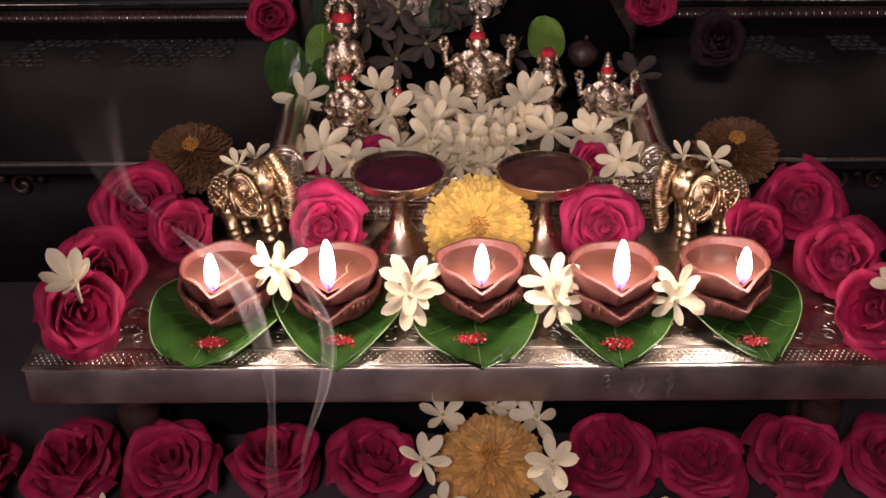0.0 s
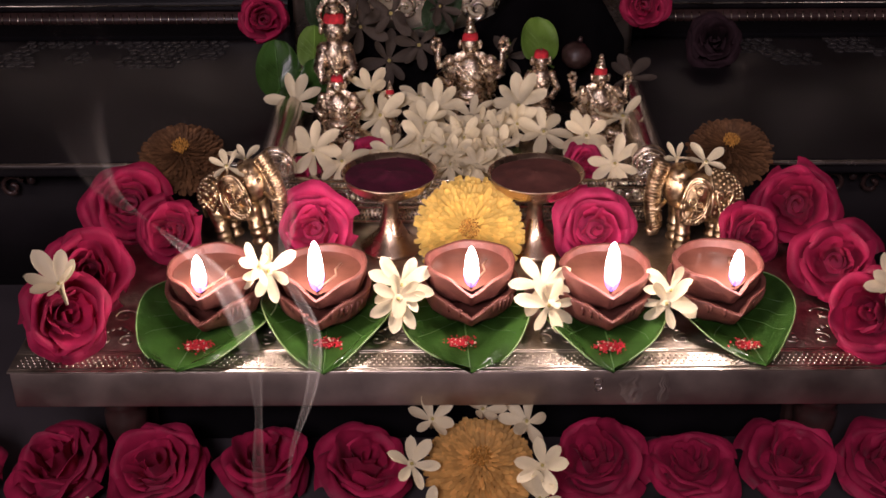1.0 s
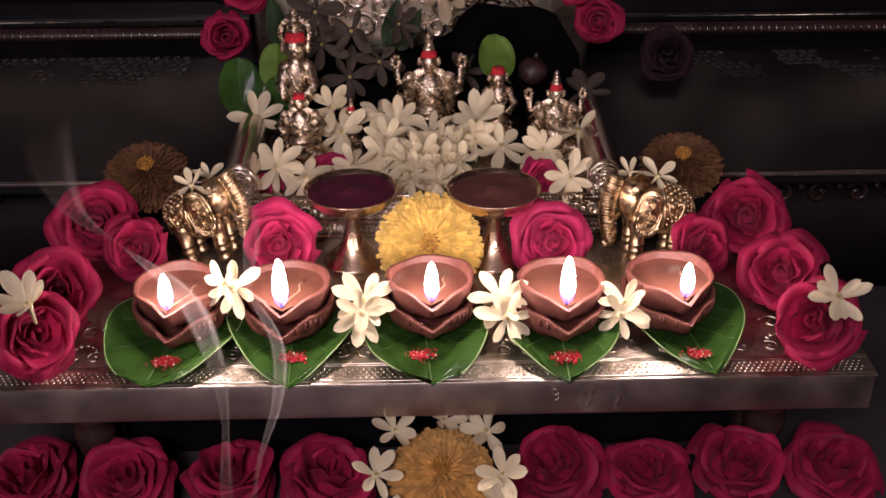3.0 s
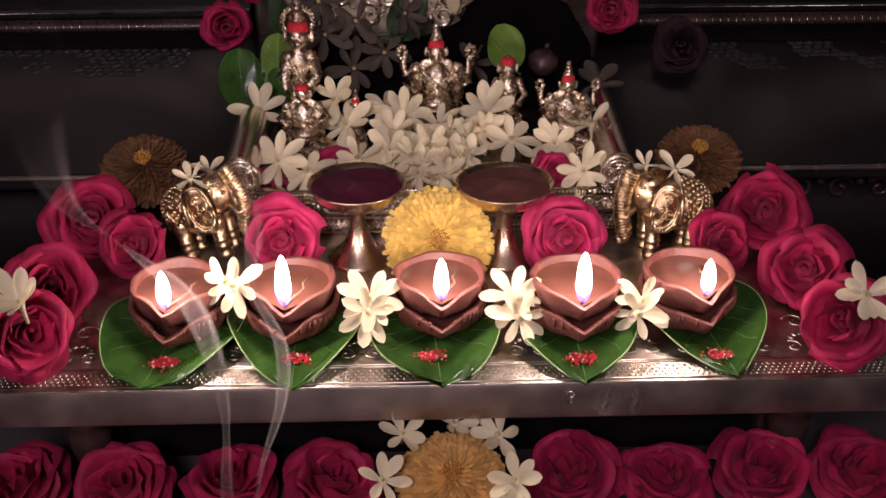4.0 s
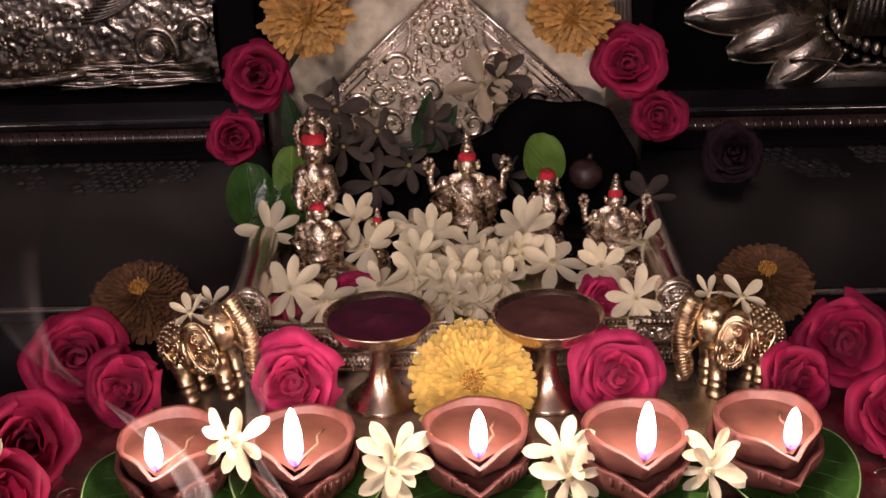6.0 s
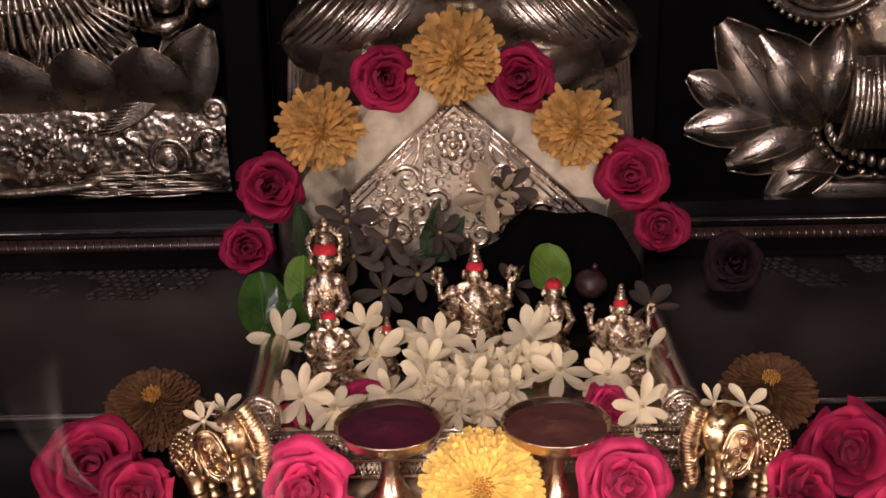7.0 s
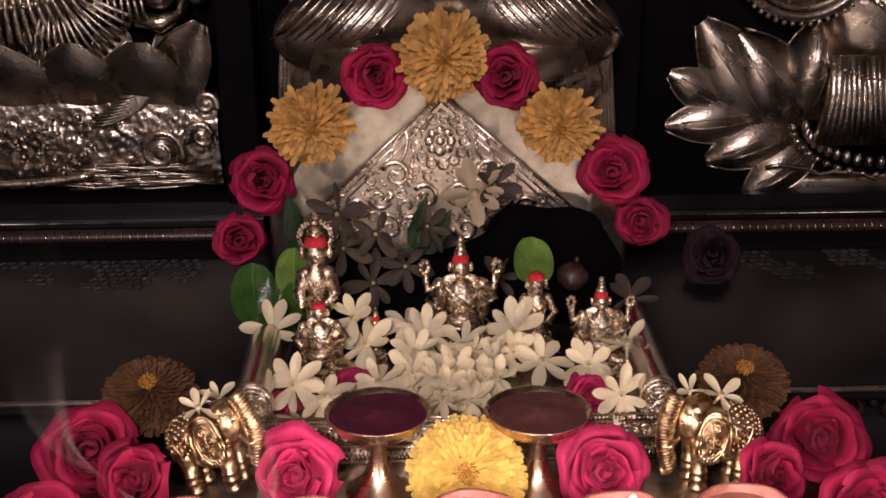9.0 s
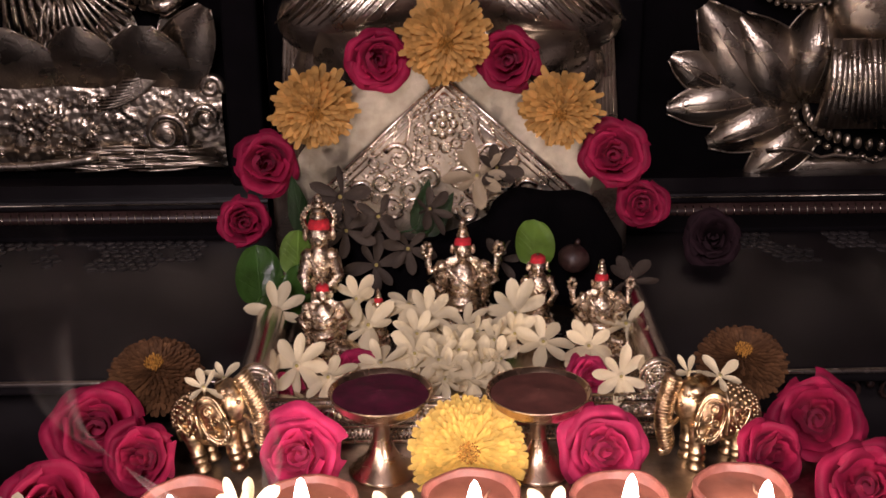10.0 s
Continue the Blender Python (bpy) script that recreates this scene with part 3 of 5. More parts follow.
def idol(loc, h, label, seated=True, halo=False, arms=4, seed=0, rz=0.0, crown=True, wide=0.17):
    """A small cast votive figure as one plain mesh with red powder on its brow."""
    bm = bmesh.new()
    rng = random.Random(seed)
    w = h * (0.28 if seated else wide)
    lathe(bm, [(w * 1.05, 0), (w * 1.1, 0.02 * h), (w * 0.95, 0.05 * h), (w * 1.05, 0.09 * h), (w * 0.9, 0.11 * h)], 36, flute=0.05, flutes=12)
    if seated:
        for sg in (-1, 1):
            blob(bm, (sg * w * 0.68, -w * 0.15, 0.17 * h), (w * 0.66, w * 0.52, 0.075 * h), (0, sg * 10, sg * 20))
            tube(bm, [(sg * w * 0.8, -w * 0.2, 0.17 * h), (sg * w * 0.2, -w * 0.55, 0.15 * h), (-sg * w * 0.3, -w * 0.5, 0.14 * h)], 0.035 * h, 8)
        blob(bm, (0, 0, 0.42 * h), (w * 0.50, w * 0.46, 0.24 * h), seg=20, rings=12)
        blob(bm, (0, -0.02 * h, 0.31 * h), (w * 0.56, w * 0.52, 0.10 * h), seg=20, rings=12)
        head, body_top = 0.75 * h, 0.63 * h
    else:
        lathe(bm, [(w * 0.66, 0.10 * h), (w * 0.72, 0.2 * h), (w * 0.58, 0.34 * h), (w * 0.46, 0.46 * h), (w * 0.70, 0.58 * h), (w * 0.42, 0.66 * h), (w * 0.2, 0.68 * h)], 18, flute=0.06, flutes=9)
        head, body_top = 0.74 * h, 0.62 * h
    blob(bm, (0, 0.05 * h, 0.42 * h if seated else 0.5 * h), (w * (0.90 if seated else 0.55), 0.03 * h, 0.27 * h), seg=20, rings=12)
    blob(bm, (0, -0.01 * h, head), (0.075 * h, 0.075 * h, 0.085 * h))
    for sg in (-1, 1):
        blob(bm, (sg * 0.085 * h, 0, head), (0.022 * h, 0.02 * h, 0.045 * h), seg=8, rings=6)
        blob(bm, (sg * w * 0.62, 0, body_top - 0.02 * h), 0.05 * h, seg=10, rings=7)
        tube(bm, [(sg * w * 0.62, 0, body_top - 0.02 * h), (sg * w * 0.95, -0.02 * h, body_top - 0.15 * h), (sg * w * 0.60, -0.12 * h, body_top - 0.20 * h)], [0.048 * h, 0.042 * h, 0.034 * h], 8)
        if arms == 4:
            tube(bm, [(sg * w * 0.62, 0.02 * h, body_top - 0.02 * h), (sg * w * 0.98, 0.02 * h, body_top - 0.08 * h), (sg * w * 1.02, 0.01 * h, body_top + 0.06 * h)], [0.045 * h, 0.040 * h, 0.032 * h], 8)
            for k in range(7):
                a = 2 * math.pi * k / 7
                blob(bm, (sg * w * 1.04 + 0.032 * h * math.cos(a), 0, body_top + 0.12 * h + 0.050 * h * math.sin(a)), 0.026 * h, seg=7, rings=5)
        for k in range(6):
            tube(bm, [(sg * w * (0.15 + 0.1 * k), -w * 0.50 + 0.02 * h * k, 0.12 * h), (sg * w * (0.12 + 0.11 * k), -w * 0.58 + 0.03 * h * k, 0.19 * h)], 0.010 * h, 5)
    for k in range(15):
        a = math.pi * (0.08 + 0.84 * k / 14)
        blob(bm, (w * 0.50 * math.cos(a), -w * 0.44 * math.sin(a), body_top - 0.04 * h - 0.10 * h * math.sin(a)), 0.014 * h, seg=6, rings=4)
    for row in range(3):
        for k in range(18):
            a = 2 * math.pi * k / 18
            q = (0.82, 0.92, 0.98)[row] * w
            blob(bm, (q * math.cos(a), 0.82 * q * math.sin(a), (0.26, 0.20, 0.125)[row] * h), 0.013 * h, seg=6, rings=4)
    for k in range(9):
        a = radians(200 + 17.5 * k)
        tube(bm, [(0.80 * w * math.cos(a), 0.70 * w * math.sin(a), 0.24 * h), (0.98 * w * math.cos(a), 0.85 * w * math.sin(a), 0.18 * h), (1.0 * w * math.cos(a), 0.9 * w * math.sin(a), 0.11 * h)], 0.011 * h, 5)
    blob(bm, (0, -0.085 * h, head - 0.02 * h), (0.022 * h, 0.02 * h, 0.03 * h), seg=8, rings=6)
    front = w * (0.50 if seated else 0.74)
    tube(bm, [(-w * 0.48 + w * 0.096 * k, -front * (0.55 + 0.45 * math.sin(math.pi * (k + 1) / 12)), body_top - 0.035 * h * k * 0.75) for k in range(11)], 0.016 * h, 6)
    for row in range(4):
        q, zz = w * (0.44 + 0.05 * row), body_top - (0.09 + 0.075 * row) * h
        tube(bm, [(q * math.cos(math.pi * (1 + k / 14)), 0.95 * q * math.sin(math.pi * (1 + k / 14)) - 0.012 * h, zz - 0.04 * h * math.sin(math.pi * k / 14)) for k in range(15)], 0.008 * h, 5)
    for sg in (-1, 1):
        blob(bm, (sg * 0.032 * h, -0.068 * h, head + 0.012 * h), (0.014 * h, 0.010 * h, 0.008 * h), seg=8, rings=5)
        tube(bm, [(sg * 0.052 * h, -0.062 * h, head + 0.030 * h), (sg * 0.030 * h, -0.074 * h, head + 0.036 * h), (sg * 0.010 * h, -0.074 * h, head + 0.028 * h)], 0.005 * h, 5)
    top = head + 0.06 * h
    red = [(0.066 * h, top - 0.030 * h), (0.070 * h, top - 0.005 * h), (0.064 * h, top + 0.030 * h), (0.045 * h, top + 0.048 * h)]
    lathe(bm, red, 14, mi=1)
    z, r = top + 0.046 * h, 0.058 * h
    while crown and z < h * 0.97:
        lathe(bm, [(r * 0.8, z), (r, z + 0.012 * h), (r * 0.75, z + 0.035 * h)], 12)
        z += 0.035 * h
        r *= 0.80
    blob(bm, (0, 0, z), 0.018 * h, seg=8, rings=6)
    if halo:
        n = 26
        tube(bm, [(0.092 * h * math.cos(2 * math.pi * k / n), 0.03 * h, head + 0.09 * h + 0.092 * h * math.sin(2 * math.pi * k / n)) for k in range(n + 1)], 0.016 * h, 6)
        for k in range(n):
            a = 2 * math.pi * k / n
            blob(bm, (0.108 * h * math.cos(a), 0.03 * h, head + 0.09 * h + 0.108 * h * math.sin(a)), 0.010 * h, seg=6, rings=4)
        tube(bm, [(0, 0.05 * h, 0.1 * h), (0, 0.05 * h, head)], 0.03 * h, 8)
    for v in bm.verts:
        q = v.co / h
        n = 0.009 * noise.noise(q * 34 + Vector((seed, 0, 0))) + 0.008 * noise.noise(q * 70)
        v.co += h * n * Vector((v.co.x, v.co.y, 0.3 * (v.co.z - 0.4 * h))).normalized()
    ob = part("idol_statue", bm, [M_IDOL, M_RED])
    ob.matrix_basis = pose(*loc, 0, 0, rz)
    return tagged(ob, label, "statue", "small idols on the throne")


# ---- the room and the stepped black altar ----
TABLE = -0.088
bm = bmesh.new()
box(bm, -2.0, 2.0, -2.6, 1.2, -0.96, -0.90)
tagged(part("floor", bm, M_WALL), "dark plain floor of the room", "floor", kind="structure")
for nm, b in (("wall_north", (-2.0, 2.0, 1.15, 1.25, -0.9, 1.7)), ("wall_south", (-2.0, 2.0, -2.65, -2.55, -0.9, 1.7)),
              ("wall_west", (-2.1, -2.0, -2.55, 1.15, -0.9, 1.7)), ("wall_east", (2.0, 2.1, -2.55, 1.15, -0.9, 1.7))):
    bm = bmesh.new()
    box(bm, *b)
    tagged(part(nm, bm, M_WALL), "plain plastered wall in the dark", "wall", kind="structure")
bm = bmesh.new()
box(bm, -2.0, 2.0, -2.55, 1.15, 1.7, 1.78)
tagged(part("ceiling", bm, M_WALL), "plain ceiling in the dark", "ceiling", kind="structure")

altar = thing("altar", (0, 0, -0.9), "stepped altar of polished black stone with carved moulding", "altar", kind="structure")
bm = bmesh.new()
box(bm, -0.95, 0.95, -0.30, 1.1, 0.0, 0.9 + TABLE, 0.006)
part("lower_step", bm, M_TABLE, altar)
STEP_Z = 0.032
bm = bmesh.new()
box(bm, -0.95, 0.95, 0.250, 1.1, 0.9 + TABLE, 0.9 + STEP_Z - 0.012)
box(bm, -0.95, 0.95, 0.220, 1.1, 0.9 + STEP_Z - 0.012, 0.9 + STEP_Z, 0.003)
part("upper_step", bm, M_STEP, altar)
for x0, x1 in ((-0.95, -0.150), (0.175, 0.95)):
    # Domes added in patches to stand for bubble-like reflections in the step.
    bm, near = bmesh.new(), (-0.40, -0.19) if x0 < 0 else (0.27, 0.45)
    r4 = random.Random(17)
    for row in range(7):
        for k in range(26):
            cx, cy = near[0] + 0.0088 * (k + 0.5 * (row % 2)) + r4.uniform(-0.001, 0.001), 0.4865 - 0.0105 * row
            if cx < near[1] and noise.noise(Vector((cx * 22, cy * 22, 4))) > -0.05 - 0.05 * (3 - row):
                blob(bm, (cx, cy, 0.9 + STEP_Z), (0.0048 * r4.uniform(0.8, 1.1), 0.0058 * r4.uniform(0.8, 1.1), 0.0013), seg=12, rings=8)
    tagged(part("raised_cells", bm, M_DOMES, altar, "raised cells standing in for bubble-like reflections"), kind="stuff")
    # Black strip put in for the frames' dark reflection and shade on the step.
    bm = bmesh.new()
    box(bm, x0, x1, 0.4914, 0.528, 0.9 + STEP_Z, 0.9 + STEP_Z + 0.0045, 0.001)
    part("plinth", bm, M_VELVET, altar, "matt black strip standing in for the frames' dark reflection")
bm = bmesh.new()
for sg, x0 in ((-1, -0.95), (1, 0.30)):
    for k in range(22):
        cx = x0 + 0.03 * k
        z = 0.9 + 0.002
        tube(bm, [(p[0], 0.243, p[2]) for p in spiral(cx, z, 0.010, 1.2, 1 if k % 2 else -1, 0.5, 14)], 0.0020, 6)
        blob(bm, (cx + 0.015, 0.243, z + 0.006), (0.0035, 0.003, 0.0035), seg=8, rings=6)
        blob(bm, (cx + 0.015, 0.237, 0.9 + STEP_Z - 0.016), (0.003, 0.003, 0.003), seg=8, rings=6)
part("carved_moulding", bm, M_WOOD, altar, "row of carved scrolls in dark wood")
# Silver strip put in to draw the highlight along the step's lip.
bm = bmesh.new()
box(bm, -0.95, 0.95, 0.215, 0.2196, 0.9 + STEP_Z - 0.0025, 0.9 + STEP_Z + 0.0005, 0.001)
part("trim_strip", bm, M_SILVER, altar, "thin bright strip for the highlight on the step's lip")

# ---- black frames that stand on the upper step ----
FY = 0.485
# Scales frames and reliefs 1.045 about the camera at t=8 to fit its view.
BACK_VIEW_FIT = Matrix.Translation((0.0002, 0.0225, -0.0178)) @ Matrix.Scale(1.045, 4)


def frame_rail(x0, x1, stile_side):
    ob = thing("picture_frame", (0, 0, 0), "black lacquered picture frame with a ribbed lower rail", "picture frame", "relief picture frames")
    ob.matrix_basis = BACK_VIEW_FIT @ pose((x0 + x1) / 2, FY, 0.018)
    hx = (x1 - x0) / 2
    bm = bmesh.new()
    outline = [(0.05, 0.0255), (0.0, 0.0255), (0.0, 0.029), (0.002, 0.0295), (0.002, 0.0445), (-0.0015, 0.0455), (-0.002, 0.047), (-0.002, 0.052), (-0.001, 0.0535), (0.006, 0.054), (0.006, 0.066), (0.05, 0.066)]
    ends = [[bm.verts.new((x, y, z)) for y, z in outline] for x in (-hx, hx)]
    bm.faces.new(list(reversed(ends[0])))
    bm.faces.new(ends[1])
    for i in range(len(outline)):
        j = (i + 1) % len(outline)
        bm.faces.new((ends[0][i], ends[0][j], ends[1][j], ends[1][i]))
    part("lower_rail", bm, M_LACQUER, ob, smooth=False)
    bm = bmesh.new()
    prof = [(0.002 - 0.006 * math.sin(math.pi * k / 8), 0.030 + 0.014 * k / 8) for k in range(9)]
    sheet(bm, lambda u, v: Vector((-hx + 2 * hx * u, prof[int(round(v * 8))][0], prof[int(round(v * 8))][1])), 1, 8)
    part("rounded_moulding", bm, M_WOOD, ob, "brown rounded moulding")
    bm = bmesh.new()
    cnt = int(2 * hx / 0.0072)
    for k in range(cnt):
        cx = -hx + 0.0072 * (k + 0.5)
        tube(bm, [(cx, prof[j][0] - 0.0004, prof[j][1]) for j in range(1, 8)], 0.0007, 5)
    part("ribs", bm, M_TARNISH, ob, "fine metal ribs along the rail")
    tagged(ob.children[-1], kind="stuff")
    bm = bmesh.new()
    box(bm, -hx, hx, -0.0032, -0.0022, 0.0505, 0.0515)
    part("bright_bead", bm, M_TARNISH, ob, "thin bright line on the rail")
    bm = bmesh.new()
    sx = hx if stile_side > 0 else -hx
    box(bm, min(sx, sx - stile_side * 0.03), max(sx, sx - stile_side * 0.03), -0.002, 0.05, 0.066, 0.52, 0.003)
    part("stile", bm, M_VELVET, ob)
    bm = bmesh.new()
    box(bm, -hx, hx, 0.03, 0.045, 0.066, 0.52)
    part("backing", bm, M_VELVET, ob, "black velvet backing")
    return ob


frame_rail(-0.78, -0.135, 1)
frame_rail(0.155, 0.80, -1)
bm = bmesh.new()
box(bm, -0.140, 0.160, 0.575, 0.59, STEP_Z, 0.58)
tagged(part("backing_board", bm, M_VELVET), "plain black board behind the central statue", "board", kind="structure")


# ---- silver reliefs ----
def lotus_petal(bm, base, tip, width, bulge=0.01, rim=0.0011, nu=8, nv=12):
    """A scooped pointed petal between two points of the xz plane, with a raised rim."""
    b, t = Vector((base[0], 0, base[1])), Vector((tip[0], 0, tip[1]))
    d = t - b
    s = Vector((d.z, 0, -d.x)).normalized()
    y0, y1 = (base[2] if len(base) > 2 else 0.0), (tip[2] if len(tip) > 2 else 0.0)

    def fn(u, v):
        k = (u - 0.5) * 2
        w = width * 0.5 * math.sin(math.pi * min(0.975, 0.12 + 0.88 * v)) ** 0.60
        return b + d * v + s * (k * w) + Vector((0, y0 + (y1 - y0) * v - bulge * math.sin(math.pi * v * 0.9) * (1 - k * k) - 0.002, 0))
    sheet(bm, fn, nu, nv)
    for u in (0.0, 1.0):
        tube(bm, [fn(u, j / nv) for j in range(nv + 1)], rim, 5)


def pleats(bm, origin, a0, a1, r0, r1, n, y=-0.006, thick=0.003, sq=1.0):
    """A fan of soft ridges round a point of the xz plane, degrees from +x."""
    for k in range(n):
        a = radians(a0 + (a1 - a0) * k / max(1, n - 1))
        p = [(origin[0] + (r0 + (r1 - r0) * j / 5) * math.cos(a), y - 0.004 * math.sin(j / 5 * 3.14), origin[1] + sq * (r0 + (r1 - r0) * j / 5) * math.sin(a)) for j in range(6)]
        tube(bm, p, [thick * (0.5 + 0.6 * j / 5) for j in range(6)], 6)


rng = random.Random(11)
# left relief: rocks and curling waves under a lotus seat with a pleated skirt above
relief = thing("silver_relief", (0, 0, 0), "tarnished silver relief of lotus petals above curling waves", "relief", "silver reliefs")
relief.matrix_basis = BACK_VIEW_FIT @ pose(0, FY + 0.026, 0)
bm = bmesh.new()
X0, Z0 = -0.172, 0.086
box(bm, -0.62, X0, 0.004, 0.022, Z0, Z0 + 0.012, 0.004)


def rocks(u, v):
    x, z = -0.62 + u * (0.62 + X0), Z0 + 0.008 + 0.080 * v
    n = 0.5 * noise.noise(Vector((x * 45, z * 60, 0))) + 0.5 * noise.noise(Vector((x * 150, z * 210, 3))) + 0.45 * noise.noise(Vector((x * 420, z * 420, 7)))
    return Vector((x, 0.003 - 0.009 * v - 0.009 * math.sin(math.pi * min(1, v * 1.05)) * (0.7 + 0.30 * n) - 0.0014 * n, z))


sheet(bm, rocks, 260, 44)
part("rock_base", bm, M_TARNISH, relief)
for cx, cz, r0, sg in ((-0.222, 0.127, 0.020, 1), (-0.186, 0.140, 0.013, -1), (-0.180, 0.168, 0.010, 1), (-0.46, 0.12, 0.02, 1)):
    bm = bmesh.new()
    tube(bm, spiral(cx, cz, r0, 1.5, sg, -0.5, 26, -0.010), [0.0046 - 0.0028 * k / 26 for k in range(27)], 8)
    blob(bm, (cx, -0.002, cz), (r0 * 0.75, 0.011, r0 * 0.75))
    part("wave_curl", bm, M_TARNISH, relief)
bm = bmesh.new()
for k in range(9):
    tube(bm, [(-0.278 + 0.010 * j + 0.003 * k, -0.011, 0.150 + 0.0030 * k + 0.0009 * j * j) for j in range(8)], [0.0026 - 0.00028 * j for j in range(8)], 6)
for k in range(40):
    tube(bm, [(X0 - 0.001 - 0.0026 * k - 0.02 * j, -0.006 - 0.004 * (k % 2), Z0 + 0.010 + 0.0022 * (k % 9) + 0.002 * math.sin(k + j)) for j in range(4)], 0.0011, 5)
for k in range(90):
    blob(bm, (-0.40 + rng.uniform(0, 0.125), -0.012, 0.108 + rng.uniform(0, 0.052)), rng.uniform(0.0013, 0.0034), seg=6, rings=4)
tube(bm, [(-0.40 + 0.012 * j, -0.013, 0.100 + 0.00016 * (j - 3) ** 2) for j in range(11)], 0.004, 8)
part("wave_crest", bm, M_TARNISH, relief)
for px, tipx, w in ((-0.352, -0.350, 0.098), (-0.283, -0.283, 0.062), (-0.232, -0.228, 0.070), (-0.43, -0.435, 0.09)):
    bm = bmesh.new()
    lotus_petal(bm, (px, 0.160, 0.002), (tipx, 0.226, -0.036), w, 0.006)
    part("lotus_petal", bm, M_TARNISH, relief)
bm = bmesh.new()
lotus_petal(bm, (-0.222, 0.160, 0.002), (-0.176, 0.240, -0.030), 0.050, 0.006)
part("lotus_petal", bm, M_TARNISH, relief)
for px in (-0.316, -0.256, -0.205, -0.39):
    bm = bmesh.new()
    lotus_petal(bm, (px, 0.232, 0.004), (px, 0.192, -0.012), 0.034, 0.004)
    part("hem_point", bm, M_TARNISH, relief)
bm = bmesh.new()
pleats(bm, (-0.335, 0.345), 226, 318, 0.075, 0.130, 24, -0.016, 0.0030)
pleats(bm, (-0.300, 0.275), 255, 335, 0.030, 0.075, 14, -0.018, 0.0022)
for row in range(5):
    for k in range(22):
        a = radians(215 + 110 * k / 21)
        blob(bm, (-0.335 + (0.085 - 0.014 * row) * math.cos(a) * 1.3, -0.020, 0.352 + (0.100 - 0.014 * row) * math.sin(a)), (rng.uniform(0.0025, 0.0042), 0.004, rng.uniform(0.0025, 0.004)), seg=7, rings=5)
blob(bm, (-0.335, -0.002, 0.300), (0.090, 0.020, 0.070), seg=28, rings=14)
blob(bm, (-0.250, -0.018, 0.278), (0.022, 0.016, 0.018))
for k in range(8):
    tube(bm, [(-0.262 + 0.005 * k, -0.018, 0.264), (-0.264 + 0.006 * k, -0.020, 0.240)], 0.0019, 6)
tube(bm, [(-0.232, -0.010, 0.240), (-0.212, -0.014, 0.237), (-0.192, -0.010, 0.246)], [0.006, 0.008, 0.004], 8)
blob(bm, (-0.212, -0.012, 0.262), (0.014, 0.012, 0.014))
tube(bm, [(-0.194, -0.010, 0.246), (-0.190, -0.012, 0.278)], [0.005, 0.004], 8)
blob(bm, (-0.180, -0.012, 0.258), (0.008, 0.008, 0.006))
blob(bm, (-0.335, -0.004, 0.40), (0.06, 0.022, 0.09), seg=20, rings=12)
part("pleated_figure", bm, M_TARNISH, relief)

# right relief: open lotus with side petals, a pleated cloth and a beaded ring
relief = thing("silver_relief", (0, 0, 0), "tarnished silver relief of an open lotus on black velvet", "relief", "silver reliefs")
relief.matrix_basis = BACK_VIEW_FIT @ pose(0, FY + 0.026, 0)
bm = bmesh.new()
box(bm, 0.292, 0.62, 0.000, 0.020, 0.078, 0.094, 0.005)
part("relief_base", bm, M_TARNISH, relief)
for bx, bz, tx, tz, w, bu in ((0.266, 0.160, 0.215, 0.188, 0.034, 0.007), (0.300, 0.150, 0.214, 0.142, 0.042, 0.010), (0.330, 0.138, 0.252, 0.110, 0.044, 0.012), (0.344, 0.118, 0.289, 0.081, 0.040, 0.011),
                              (0.318, 0.134, 0.240, 0.232, 0.062, 0.012), (0.332, 0.140, 0.272, 0.222, 0.066, 0.020), (0.334, 0.146, 0.340, 0.232, 0.060, 0.026), (0.44, 0.12, 0.47, 0.232, 0.07, 0.028), (0.48, 0.12, 0.56, 0.22, 0.06, 0.022)):
    bm = bmesh.new()
    lotus_petal(bm, (bx, bz), (tx, tz), w, bu)
    for q in (-0.25, 0.25):
        d = Vector((tx - bx, 0, tz - bz))
        sd = Vector((d.z, 0, -d.x)).normalized()
        tube(bm, [Vector((bx, -0.004 - 0.92 * bu * math.sin(math.pi * 0.9 * j / 6) * (1 - q * q), bz)) + d * (j / 6) + sd * q * w * 0.4 * math.sin(math.pi * (0.12 + 0.8 * j / 6)) for j in range(6)], 0.0008, 5)
    part("lotus_petal", bm, M_TARNISH, relief)
bm = bmesh.new()
for r0, th in ((0.056, 0.0040), (0.049, 0.0022)):
    tube(bm, [(0.318 + r0 * math.cos(2 * math.pi * k / 40), -0.024, 0.294 + r0 * math.sin(2 * math.pi * k / 40)) for k in range(41)], th, 8)
beads(bm, [(0.318 + 0.0612 * math.cos(2 * math.pi * k / 52), -0.026, 0.294 + 0.0612 * math.sin(2 * math.pi * k / 52)) for k in range(52)], 0.0023)
for k in range(9):
    tube(bm, [(0.318 + 0.006 * (k - 4) * 0.4, -0.022, 0.294), (0.318 + 0.050 * math.cos(radians(150 + 27 * k)), -0.020, 0.294 + 0.050 * math.sin(radians(150 + 27 * k)))], [0.004, 0.0018], 6)
blob(bm, (0.318, -0.012, 0.294), (0.050, 0.010, 0.052), seg=24, rings=10)
part("beaded_medallion", bm, M_TARNISH, relief)
for k in range(12):
    bm = bmesh.new()
    tube(bm, [(0.350 + 0.0036 * k, -0.030 - 0.002 * math.sin(k * 1.7), 0.207), (0.347 + 0.0046 * k, -0.034, 0.17), (0.343 + 0.0060 * k, -0.030, 0.132)], [0.0046, 0.0058, 0.0072], 10)
    part("pleat", bm, M_TARNISH, relief)
bm = bmesh.new()
